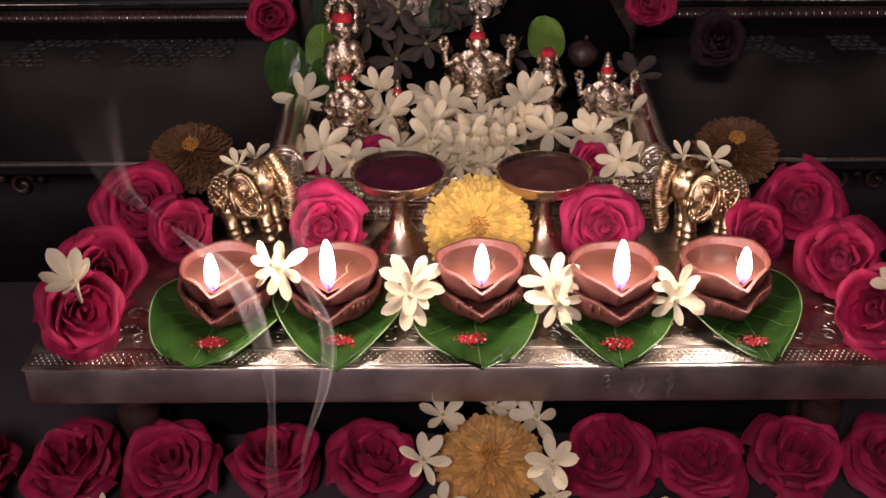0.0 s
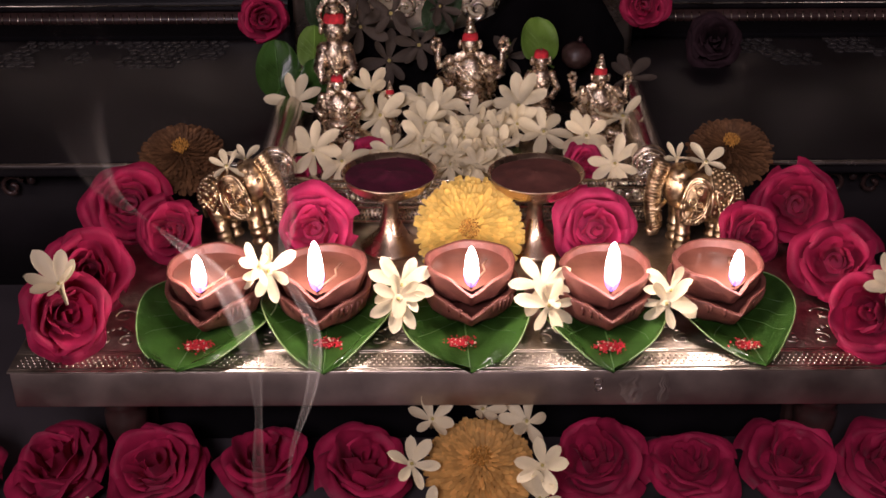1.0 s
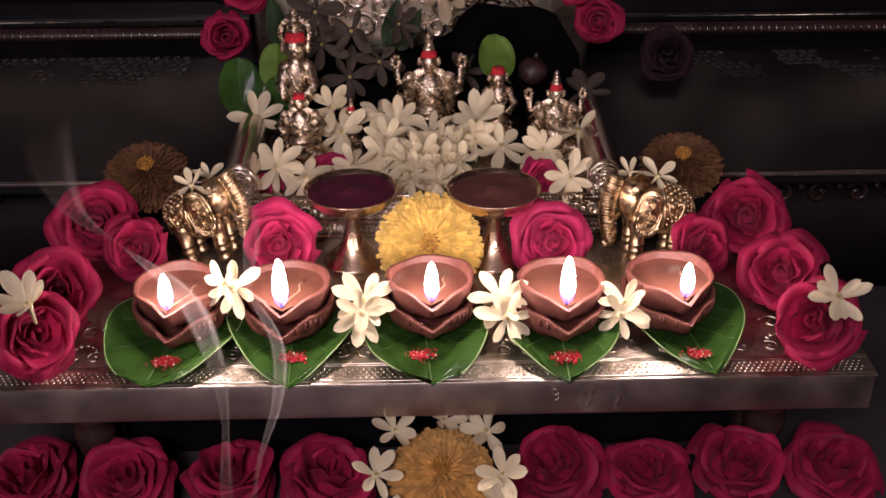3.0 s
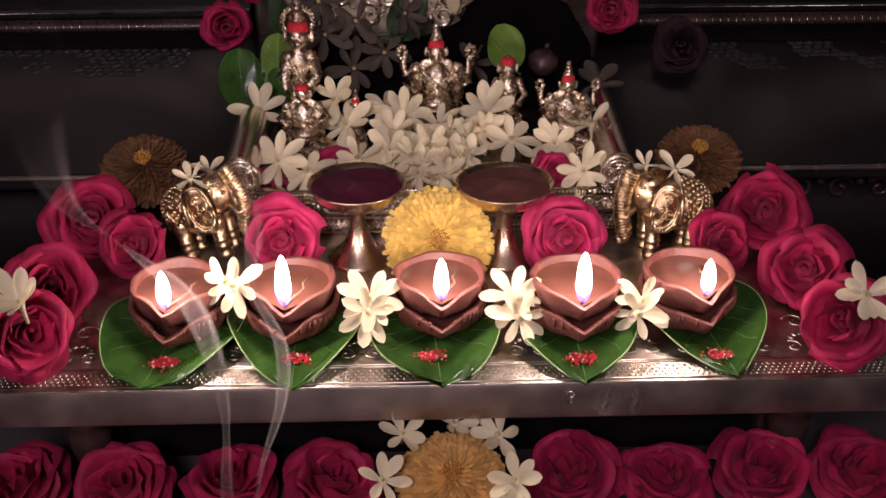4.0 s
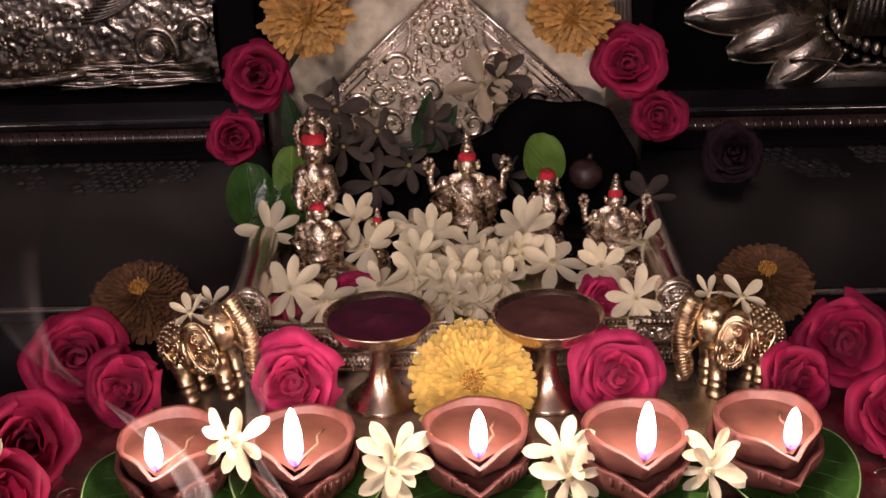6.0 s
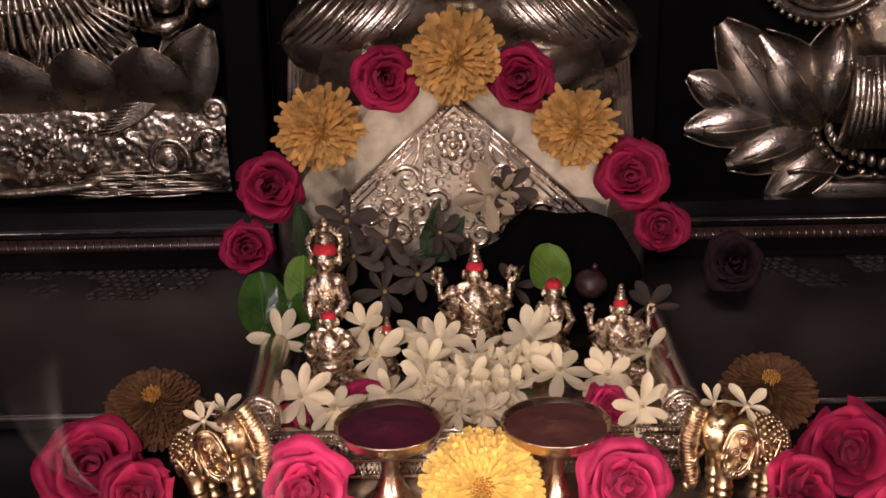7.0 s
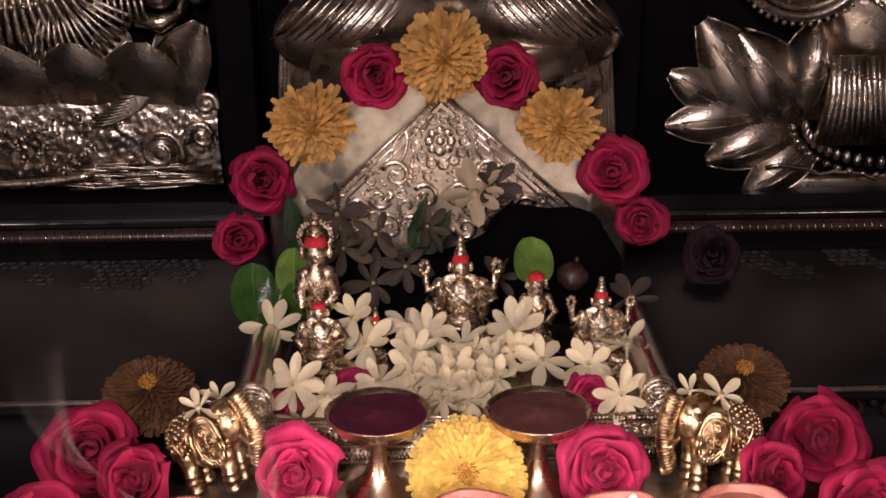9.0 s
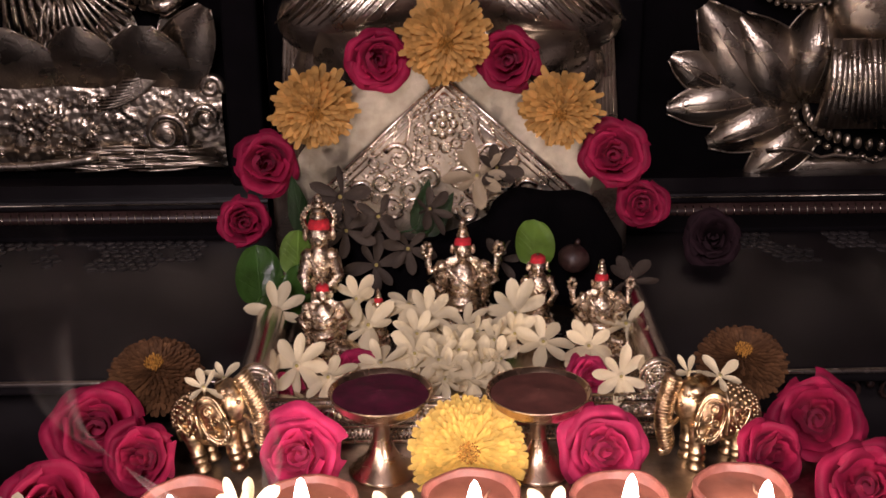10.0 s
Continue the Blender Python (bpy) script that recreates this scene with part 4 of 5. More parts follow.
for row in range(2):
    for k in range(24):
        a = radians(185 + 170 * k / 23)
        p = (0.415 + (0.085 + 0.010 * row) * math.cos(a), -0.024 + 0.004 * row, 0.148 + (0.036 + 0.012 * row) * math.sin(a))
        blob(bm, p, (0.0036, 0.005, 0.0058 if row == 0 else 0.003), seg=8, rings=6)
tube(bm, [(0.30 + 0.012 * k, -0.020, 0.112 - 0.012 * math.sin(k / 20 * 3.14) - 0.004 * (k % 4 == 0)) for k in range(21)], 0.0022, 6)
part("cloth_fringe", bm, M_TARNISH, relief)
bm = bmesh.new()
for k in range(16):
    tube(bm, [(0.362 + 0.0085 * k, -0.030, 0.262 - 0.0022 * k), (0.385 + 0.0085 * k, -0.034, 0.246 - 0.002 * k), (0.405 + 0.009 * k, -0.030, 0.222 - 0.0012 * k)], 0.0028, 6)
blob(bm, (0.42, -0.006, 0.24), (0.075, 0.028, 0.06), seg=20, rings=12)
beads(bm, [(0.335 + 0.005 * k, -0.036, 0.205 - 0.018 * math.sin(k / 24 * 3.14)) for k in range(25)], 0.0022)
blob(bm, (0.41, -0.004, 0.34), (0.06, 0.024, 0.08), seg=20, rings=12)
part("draped_figure", bm, M_TARNISH, relief)

# central seated statue behind the throne
bm = bmesh.new()
for sg in (-1, 1):
    blob(bm, (sg * 0.068, -0.010, 0.075), (0.074, 0.050, 0.040), (0, sg * 14, 0), 28, 16)
    tube(bm, [(sg * 0.095, -0.03, 0.05), (sg * 0.05, -0.055, 0.032), (-sg * 0.02, -0.055, 0.026)], [0.026, 0.024, 0.018], 12)
    for k in range(9):
        x = sg * (0.108 + 0.0036 * k)
        tube(bm, [(x - sg * 0.016, 0.010 + 0.003 * k, 0.110), (x, 0.004 + 0.003 * k, 0.05), (x + sg * 0.006, 0.002 + 0.003 * k, -0.03), (x + sg * 0.010, 0.004 + 0.003 * k, -0.11)], [0.0028, 0.0034, 0.0036, 0.0040], 7)
    for k in range(10):
        fold = []
        for j in range(9):
            x, z = 0.016 + 0.0095 * k + 0.0050 * j, 0.112 - 0.0050 * j - 0.0012 * k
            fold.append((sg * x, -0.0105 - 0.050 * math.sqrt(max(0.02, 1 - ((x - 0.068) / 0.074) ** 2 - ((z - 0.075) / 0.042) ** 2)), z))
        tube(bm, fold, [0.0006 + 0.0014 * math.sin(math.pi * j / 8) for j in range(9)], 6)
    blob(bm, (sg * 0.118, 0.01, 0.140), (0.022, 0.012, 0.036), (0, sg * 18, 0), 20, 12)
    blob(bm, (sg * 0.075, -0.020, 0.128), (0.026, 0.024, 0.018))
    tube(bm, [(sg * 0.075, 0.0, 0.21), (sg * 0.105, -0.01, 0.165), (sg * 0.078, -0.03, 0.128)], [0.018, 0.016, 0.012], 10)
    beads(bm, [(sg * (0.060 + 0.0042 * k), -0.046, 0.128 - 0.012 * math.sin(k / 9 * 3.14)) for k in range(10)], 0.0028)
blob(bm, (0, -0.004, 0.165), (0.062, 0.050, 0.070), seg=28, rings=16)
beads(bm, [(0.044 * math.cos(math.pi * (1 + k / 22)), -0.052, 0.150 + 0.040 * math.sin(math.pi * (1 + k / 22))) for k in range(23)], 0.0027)
beads(bm, [(0.026 * math.cos(math.pi * (1 + k / 14)), -0.055, 0.142 + 0.022 * math.sin(math.pi * (1 + k / 14))) for k in range(15)], 0.0024)
blob(bm, (0, -0.050, 0.118), (0.012, 0.008, 0.009))
for k in range(13):
    blob(bm, (-0.022 + 0.0036 * k, -0.056, 0.108 + 0.002 * (k % 3)), 0.0024, seg=6, rings=4)
box(bm, -0.150, 0.150, -0.03, 0.05, -0.150, -0.060, 0.006)
blob(bm, (0, 0.0, 0.02), (0.13, 0.045, 0.06), seg=28, rings=14)
ob = part("seated_statue", bm, M_TARNISH)
ob.matrix_basis = pose(0.024, 0.475, 0.168)
tagged(ob, "large dark silver seated statue behind the throne", "statue")

# ---- the low silver platform on two legs ----
PX0, PX1, PY1 = -0.246, 0.291, 0.2185
platform = thing("platform", (0, 0, TABLE), "low silver-clad platform with an embossed top", "platform")
T = -TABLE
bm = bmesh.new()
box(bm, PX0, PX1, 0.0, PY1, T - 0.0258, T - 0.0012, 0.0012)
part("slab", bm, M_FRONT, platform, "plain scuffed silver front sheet")
bm = bmesh.new()
box(bm, PX0 - 0.001, PX1 + 0.001, -0.0012, PY1, T - 0.0012, T, 0.0005)
part("top_sheet", bm, M_PLATE, platform, "embossed silver top sheet")
for lx in (-0.188, 0.234):
    bm = bmesh.new()
    lathe(bm, [(0.0090, 0.0), (0.0115, 0.002), (0.0115, 0.006), (0.0080, 0.009), (0.0070, 0.016), (0.0098, 0.026), (0.0125, 0.036), (0.0128, 0.046), (0.0100, 0.050), (0.0125, 0.053), (0.0128, T - 0.0258)], 20, Matrix.Translation((lx, 0.020, 0)))
    box(bm, lx - 0.011, lx + 0.011, 0.040, PY1 - 0.02, 0.0, T - 0.0258, 0.003)
    part("leg", bm, M_WOOD, platform, "dark turned leg")
# No board is known here: black fill for the shade under the platform.
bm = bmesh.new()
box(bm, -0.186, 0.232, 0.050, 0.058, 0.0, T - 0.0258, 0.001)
part("recess_board", bm, M_VELVET, platform, "matt black board standing in for the shade under the platform")
bm = bmesh.new()
for row in range(4):
    for k in range(150):
        x = PX0 + 0.004 + (PX1 - PX0 - 0.008) * (k + 0.5 * (row % 2)) / 150
        bmesh.ops.create_icosphere(bm, subdivisions=1, radius=0.0010, matrix=Matrix.LocRotScale((x, 0.0055 + 0.0030 * row, T), None, (1, 1, 0.6)))
tagged(part("raised_dots", bm, M_PLATE, platform, "rows of small raised dots"), kind="stuff")
bm = bmesh.new()
for y in (0.0020, 0.0185, 0.0205):
    tube(bm, [(PX0, y, T), (PX1, y, T)], 0.0008, 6)
for k in range(16):
    cx = PX0 + 0.02 + 0.0335 * k
    for sg in (-1, 1):
        p = [(cx + sg * 0.008 + q[0], 0.032 + q[2], T) for q in spiral(0, 0, 0.0065, 1.1, sg, 1.2, 14)]
        tube(bm, p, 0.0007, 5)
    for j in range(5):
        a = radians(30 + 30 * j)
        blob(bm, (cx + 0.008 * math.cos(a), 0.038 + 0.008 * math.sin(a), T), (0.0020, 0.0020, 0.0008), seg=7, rings=5)
    p = [(cx + q[0], 0.060 + q[2], T) for q in spiral(0, 0, 0.008, 1.2, 1 if k % 2 else -1, 0.4, 16)]
    tube(bm, p, 0.0008, 5)
tagged(part("embossed_scrollwork", bm, M_PLATE, platform, "embossed scrolls and flowers"), kind="stuff")
for cx, w in ((0.118, 0.016), (0.136, 0.008)):
    bm = bmesh.new()

    def crumple(u, v):
        wide = w * (0.45 + 0.55 * math.sin(math.pi * v) + 0.35 * noise.noise(Vector((3 * v, cx * 90, 0))))
        rise = math.sin(math.pi * u) * math.sin(math.pi * v)
        return Vector((cx + wide * (u - 0.5) + 0.002 * noise.noise(Vector((5 * v, 0, cx * 50))), -0.0002 - 0.0011 * rise * abs(noise.noise(Vector((u * 7, v * 8, cx * 40)))), T - 0.0240 + 0.021 * v))
    sheet(bm, crumple, 16, 18)
    part("dent", bm, M_FRONT, platform, "crumpled bright patch in the sheet")
for cx, cz in ((0.097, -0.0085), (0.097, -0.0125)):
    bm = bmesh.new()
    tube(bm, [(cx + 0.0021 * math.cos(k / 12 * 6.283), -0.0008, T + cz + 0.0021 * math.sin(k / 12 * 6.283)) for k in range(13)], 0.0006, 5)
    part("ring_mark", bm, M_SILVER, platform)

# ---- the silver throne ----
TX0, TX1, TY = -0.122, 0.162, 0.182
TC = (TX0 + TX1) / 2
throne = thing("throne", (TC, 0.27, 0.0), "small embossed silver throne for the idols", "throne")
hw = (TX1 - TX0) / 2
bm = bmesh.new()
box(bm, -hw, hw, TY - 0.27, 0.095, 0.0, 0.033, 0.0015)
part("seat", bm, M_SILVER, throne)
bm = bmesh.new()
for z in (0.0355, 0.0300, 0.0150, 0.0040):
    tube(bm, [(-hw, TY - 0.272, z), (hw, TY - 0.272, z)], 0.0014, 6)
for k in range(110):
    blob(bm, (-hw + 2 * hw * (k + 0.5) / 110, TY - 0.2725, 0.0328), (0.0010, 0.0010, 0.0014), seg=6, rings=4)
    blob(bm, (-hw + 2 * hw * (k + 0.5) / 110, TY - 0.2715, 0.0068), (0.0009, 0.0009, 0.0012), seg=6, rings=4)
for z, cnt in ((0.0112, 80), (0.0285, 96)):
    for k in range(cnt):
        blob(bm, (-hw + 2 * hw * (k + 0.5) / cnt, TY - 0.2718, z), (0.0013, 0.0014, 0.0011), seg=7, rings=5)
for k in range(22):
    cx = -hw + 2 * hw * (k + 0.5) / 22
    tube(bm, [(p[0], TY - 0.2715, p[2]) for p in spiral(cx, 0.0225, 0.0055, 1.2, 1 if k % 2 else -1, 0.3, 14)], 0.0009, 5)
    blob(bm, (cx + hw / 22, TY - 0.2715, 0.0225), (0.0018, 0.0012, 0.0030), seg=7, rings=5)
part("front_frieze", bm, M_ORNAMENT, throne, "embossed beaded frieze")
for sg in (-1, 1):
    ax = sg * (hw - 0.0125)
    bm = bmesh.new()

    def arm(u, v, ax=ax):
        a = math.pi * (u * 1.0)
        y = TY - 0.27 + 0.165 * v
        top = 0.048 + 0.008 * max(0, v - 0.25)
        return Vector((ax - 0.0125 * math.cos(a), y, top + 0.0135 * math.sin(a) if 0 < u < 1 else 0.034))
    sheet(bm, arm, 14, 12)
    lid = [bm.verts.new((ax - 0.0125 * math.cos(math.pi * k / 14), TY - 0.27, 0.048 + 0.0135 * math.sin(math.pi * k / 14))) for k in range(15)]
    bm.faces.new([bm.verts.new((ax + 0.0125, TY - 0.27, 0.034)), *reversed(lid), bm.verts.new((ax - 0.0125, TY - 0.27, 0.034))])
    part("armrest", bm, M_SILVER, throne)
    bm = bmesh.new()
    for r0 in (0.0118, 0.0090):
        tube(bm, [(ax - r0 * math.cos(math.pi * k / 14), TY - 0.2712, 0.046 + r0 * 1.06 * math.sin(math.pi * k / 14)) for k in range(15)], 0.0009, 5)
    for i in range(11):
        for j in range(10):
            x, z = ax - 0.0105 + 0.0021 * i + 0.0010 * (j % 2), 0.0365 + 0.0022 * j
            if (x - ax) ** 2 + max(0, z - 0.046) ** 2 < 0.0106 ** 2:
                blob(bm, (x, TY - 0.2708, z), (0.0009, 0.0010, 0.0009), seg=7, rings=5)
    for s2 in (-1, 1):
        tube(bm, [(ax + s2 * 0.0085 * math.sin(math.pi * k / 12), TY - 0.2718, 0.0450 + 0.0060 * math.sin(2 * math.pi * k / 12)) for k in range(13)], 0.0010, 6)
    tube(bm, [(ax + sg * p[0], TY - 0.2715, p[2]) for p in spiral(0, 0.045, 0.006, 1.3, 1, 0.2, 16)], 0.0010, 5)
    part("armrest_boss", bm, M_ORNAMENT, throne, "embossed rounded end plate")

BY = 0.36 - 0.27
AX = 0.016 - TC
bm = bmesh.new()
ring = []
for k in range(33):
    a = math.pi * k / 32
    sc = 1 + 0.03 * abs(math.sin(8 * a))
    ring.append((AX + 0.112 * sc * math.cos(a), 0.118 + 0.098 * sc * math.sin(a)))
ring = [(AX + 0.116, 0.033)] + ring + [(AX - 0.116, 0.033)]
f0 = [bm.verts.new((x, BY, z)) for x, z in ring]
f1 = [bm.verts.new((x, BY + 0.008, z)) for x, z in ring]
bm.faces.new(f0)
bm.faces.new(list(reversed(f1)))
for i in range(len(ring)):
    j = (i + 1) % len(ring)
    bm.faces.new((f0[j], f0[i], f1[i], f1[j]))
part("backrest", bm, M_BACK, throne, "plain silver back sheet", smooth=False)
bm = bmesh.new()
AP = (AX, 0.206)
L1, R1 = (AX - 0.105, 0.108), (AX + 0.105, 0.112)
tri = [bm.verts.new((p[0], BY - 0.0025, p[1])) for p in (AP, L1, (L1[0], 0.06), (R1[0], 0.06), R1)]
bm.faces.new(tri)
part("pediment", bm, M_EMBOSS, throne, "stippled triangular silver pediment", smooth=False)
bm = bmesh.new()
for q in (L1, R1):
    for off in (0.0, 0.0045, 0.0085):
        s = 1 if q is R1 else -1
        tube(bm, [(AP[0], BY - 0.003, AP[1] - off * 1.3), (q[0] - s * off * 0.3, BY - 0.003, q[1] - off * 1.3)], 0.0009 if off else 0.0014, 6)
    for k in range(56):
        t = (k + 0.5) / 56
        blob(bm, (AP[0] + (q[0] - AP[0]) * t, BY - 0.003, AP[1] - 0.0029 + (q[1] - AP[1]) * t), 0.0010, seg=6, rings=4)
part("pediment_border", bm, M_ORNAMENT, throne, "beaded silver border")
bm = bmesh.new()
RC = (AX - 0.001, 0.1705)
for k in range(8):
    a = 2 * math.pi * k / 8
    blob(bm, (RC[0] + 0.0082 * math.cos(a), BY - 0.003, RC[1] + 0.0082 * math.sin(a)), (0.0040, 0.0024, 0.0040), seg=9, rings=6)
blob(bm, (RC[0], BY - 0.003, RC[1]), (0.0040, 0.0030, 0.0040), seg=10, rings=6)
for k in range(13):
    a = 2 * math.pi * k / 13
    c = (RC[0] + 0.0180 * math.cos(a), RC[1] + 0.0180 * math.sin(a))
    tube(bm, [(c[0] + 0.0040 * math.cos(a + t / 8 * 6.283), BY - 0.003, c[1] + 0.0040 * math.sin(a + t / 8 * 6.283)) for t in range(9)], 0.0011, 5)
    blob(bm, (c[0], BY - 0.003, c[1]), 0.0011, seg=6, rings=4)
tube(bm, [(p[0], BY - 0.003, p[2]) for p in spiral(AX + 0.001, 0.188, 0.0050, 1.2, 1, 2.0, 16)], 0.0011, 6)
for sg in (-1, 1):
    for cx, cz, r0, st in ((0.034, 0.145, 0.0095, 0.4), (0.047, 0.127, 0.0080, 2.4), (0.062, 0.118, 0.0075, 0.4), (0.026, 0.120, 0.0090, 2.2), (0.012, 0.128, 0.0085, 0.6), (0.040, 0.104, 0.0085, 1.2), (0.018, 0.103, 0.0085, 3.0), (0.066, 0.100, 0.0075, 2.0), (0.084, 0.100, 0.0075, 0.8)):
        tube(bm, [(p[0], BY - 0.003, p[2]) for p in spiral(AX + sg * cx, cz, 1.2 * r0, 1.35, sg, st, 22)], [0.0029 - 0.0016 * k / 22 for k in range(23)], 6)
        blob(bm, (AX + sg * cx, BY - 0.003, cz), 0.0014, seg=6, rings=4)
    for cx, cz, r0, st in ((0.052, 0.141, 0.0060, 1.4), (0.075, 0.125, 0.0055, 1.0), (0.020, 0.150, 0.0060, 2.8), (0.030, 0.131, 0.0050, 3.4), (0.052, 0.112, 0.0055, 0.2), (0.030, 0.110, 0.0050, 1.9), (0.008, 0.112, 0.0060, 2.6), (0.076, 0.110, 0.0050, 2.9), (0.092, 0.108, 0.0050, 0.3), (0.010, 0.143, 0.0050, 0.9)):
        tube(bm, [(p[0], BY - 0.003, p[2]) for p in spiral(AX + sg * cx, cz, r0, 1.1, -sg, st, 14)], [0.0014 - 0.0006 * k / 14 for k in range(15)], 6)
        for k in range(5):
            a = st + 0.9 * k
            blob(bm, (AX + sg * (cx + 1.25 * r0 * math.cos(a)), BY - 0.003, cz + 1.25 * r0 * math.sin(a)), (0.0017, 0.0012, 0.0010), (0, math.degrees(-a) * sg, 0), 7, 5)
    for j in range(7):
        blob(bm, (AX + sg * (0.024 - 0.0006 * j), BY - 0.003, 0.139 + 0.0042 * j), (0.0028 - 0.0003 * j, 0.0014, 0.0030), (0, sg * 18, 0), 8, 6)
    tube(bm, [(AX + sg * (0.031 + 0.0062 * math.sin(2 * math.pi * k / 20) * (0.35 + 0.65 * math.sin(math.pi * k / 20)) - 0.004 * math.cos(2 * math.pi * k / 20)), BY - 0.003, 0.166 + 0.0130 * math.cos(2 * math.pi * k / 20)) for k in range(21)], 0.0013, 6)
    for k in range(9):
        blob(bm, (AX + sg * (0.027 + 0.0040 * k), BY - 0.003, 0.150 - 0.0026 * k + 0.0022 * math.sin(k * 1.1)), (0.0024, 0.0015, 0.0017), (0, sg * 35, 0), 8, 5)
        tube(bm, [(AX + sg * (0.022 + 0.0044 * k + 0.0022 * math.cos(a * 0.52)), BY - 0.003, 0.139 - 0.0026 * k + 0.0022 * math.sin(a * 0.52)) for a in range(8)], 0.0008, 5)
    for k in range(14):
        blob(bm, (AX + sg * (0.022 + 0.0034 * k), BY - 0.003, 0.136 - 0.0018 * k + 0.003 * math.sin(k * 0.9)), 0.0012, seg=6, rings=4)
part("embossed_ornament", bm, M_ORNAMENT, throne, "raised rosette and scrolls")

# ---- idols on the throne ----
SEAT = 0.0333
idol((-0.073, 0.270, SEAT), 0.112, "small standing silver idol with a round halo and red brow", seated=False, halo=True, seed=1, wide=0.115, arms=2)
idol((-0.070, 0.243, SEAT), 0.066, "small seated silver idol with a red brow", arms=2, seed=2, crown=False)
idol((-0.033, 0.262, SEAT), 0.045, "tiny silver idol half hidden by white blossoms", seated=False, arms=2, seed=3)
idol((0.027, 0.283, SEAT), 0.0875, "four-armed seated silver idol with a tall crown", seed=4)
idol((0.079, 0.268, SEAT), 0.078, "small draped standing silver idol with red brow", seated=False, arms=2, seed=5, crown=False)
idol((0.121, 0.248, SEAT), 0.0695, "small seated silver idol with a pointed crown", seed=6, arms=4)

# ---- lamps, leaves and blossoms along the platform's front ----
LAMPS = [(-0.1335, 0.0580, -5, 0.0250), (-0.0670, 0.0590, -1, 0.0335), (0.0230, 0.0630, 1, 0.0275), (0.1050, 0.0575, 1, 0.0330), (0.1745, 0.0630, 10, 0.0240)]
for i, (x, y, rz, fh) in enumerate(LAMPS):
    oil_lamp(x, y, rz, fh, 20 + 3 * i)
LEAVES = [(-0.140, 0.043, -10, 0.092, 0.084), (-0.064, 0.041, 2, 0.094, 0.082), (0.020, 0.042, 3, 0.094, 0.082), (0.105, 0.041, 0, 0.094, 0.080), (0.187, 0.045, 8, 0.090, 0.080)]
for i, (x, y, rz, ln, wd) in enumerate(LEAVES):
    leaf(pose(x, y, 0.0008 + 0.0004 * (i % 2), 0, 0, rz), ln, wd, M_LEAF, "glossy green betel leaf dabbed with red powder", "betel leaves under the lamps", 0.24, seed=40 + i, blunt=(1.55, 0.5, 1.6, 0.6, 0.2)[i])
RED = [(-0.139, 0.0205), (-0.062, 0.0225), (0.0165, 0.0230), (0.105, 0.0180), (0.186, 0.0190)]
for i, (x, y) in enumerate(RED):
    r2 = random.Random(60 + i)
    bm = bmesh.new()
    for k in range(260):
        q = r2.uniform(0.0002, 0.0008)
        blob(bm, (r2.gauss(0, 0.0040), r2.gauss(0, 0.0026), 0.0004 + abs(r2.gauss(0, 0.0009))), (q * r2.uniform(0.8, 1.8), q, q * 0.8), (0, 0, r2.uniform(0, 180)), 6, 4, mi=1 if r2.random() < 0.10 else 0)
    ob = part("red_powder_dab", bm, [M_RED, M_WHITE])
    ob.matrix_basis = pose(x, y, 0.0030)
    tagged(ob, "crumbly dab of red powder on a betel leaf", "powder", "red powder dabs", "stuff")


def facing(x, y, z, tilt=62, turn=0, roll=0):
    """A pose whose +z looks towards the viewer's side, leaning back by tilt from upright."""
    return pose(x, y, z) @ pose(0, 0, 0, 0, 0, turn) @ pose(0, 0, 0, tilt, 0, 0) @ pose(0, 0, 0, 0, 0, roll)


WL = "fresh waxy white star-shaped blossom"
FRONT = [(-0.0975, 0.046, 0.040, 55, -10, 0.0180, 7), (-0.1030, 0.044, 0.044, 60, -30, 0.0150, 6), (-0.0185, 0.046, 0.030, 52, 0, 0.0200, 8), (-0.0200, 0.040, 0.024, 58, 5, 0.0190, 7),
         (0.0665, 0.046, 0.030, 55, 0, 0.0190, 7), (0.0700, 0.038, 0.020, 65, 10, 0.0180, 7), (0.1430, 0.042, 0.028, 60, 0, 0.0180, 6), (0.1405, 0.038, 0.021, 66, -10, 0.0180, 6)]
for i, (x, y, z, tl, tn, r, n) in enumerate(FRONT):
    white_flower(facing(x, y, z, tl, tn, 37 * i), r, n, 12, WL + " beside an oil lamp", "blossoms between the lamps", 100 + i)
white_flower(facing(-0.2090, 0.006, 0.055, 12, -20, 15), 0.0205, 7, 48, WL + " lying on a red rose", "blossoms on the roses", 120)
white_flower(facing(0.2610, 0.006, 0.051, 48, 15, 40), 0.0195, 8, 22, WL + " lying on a red rose", "blossoms on the roses", 121)

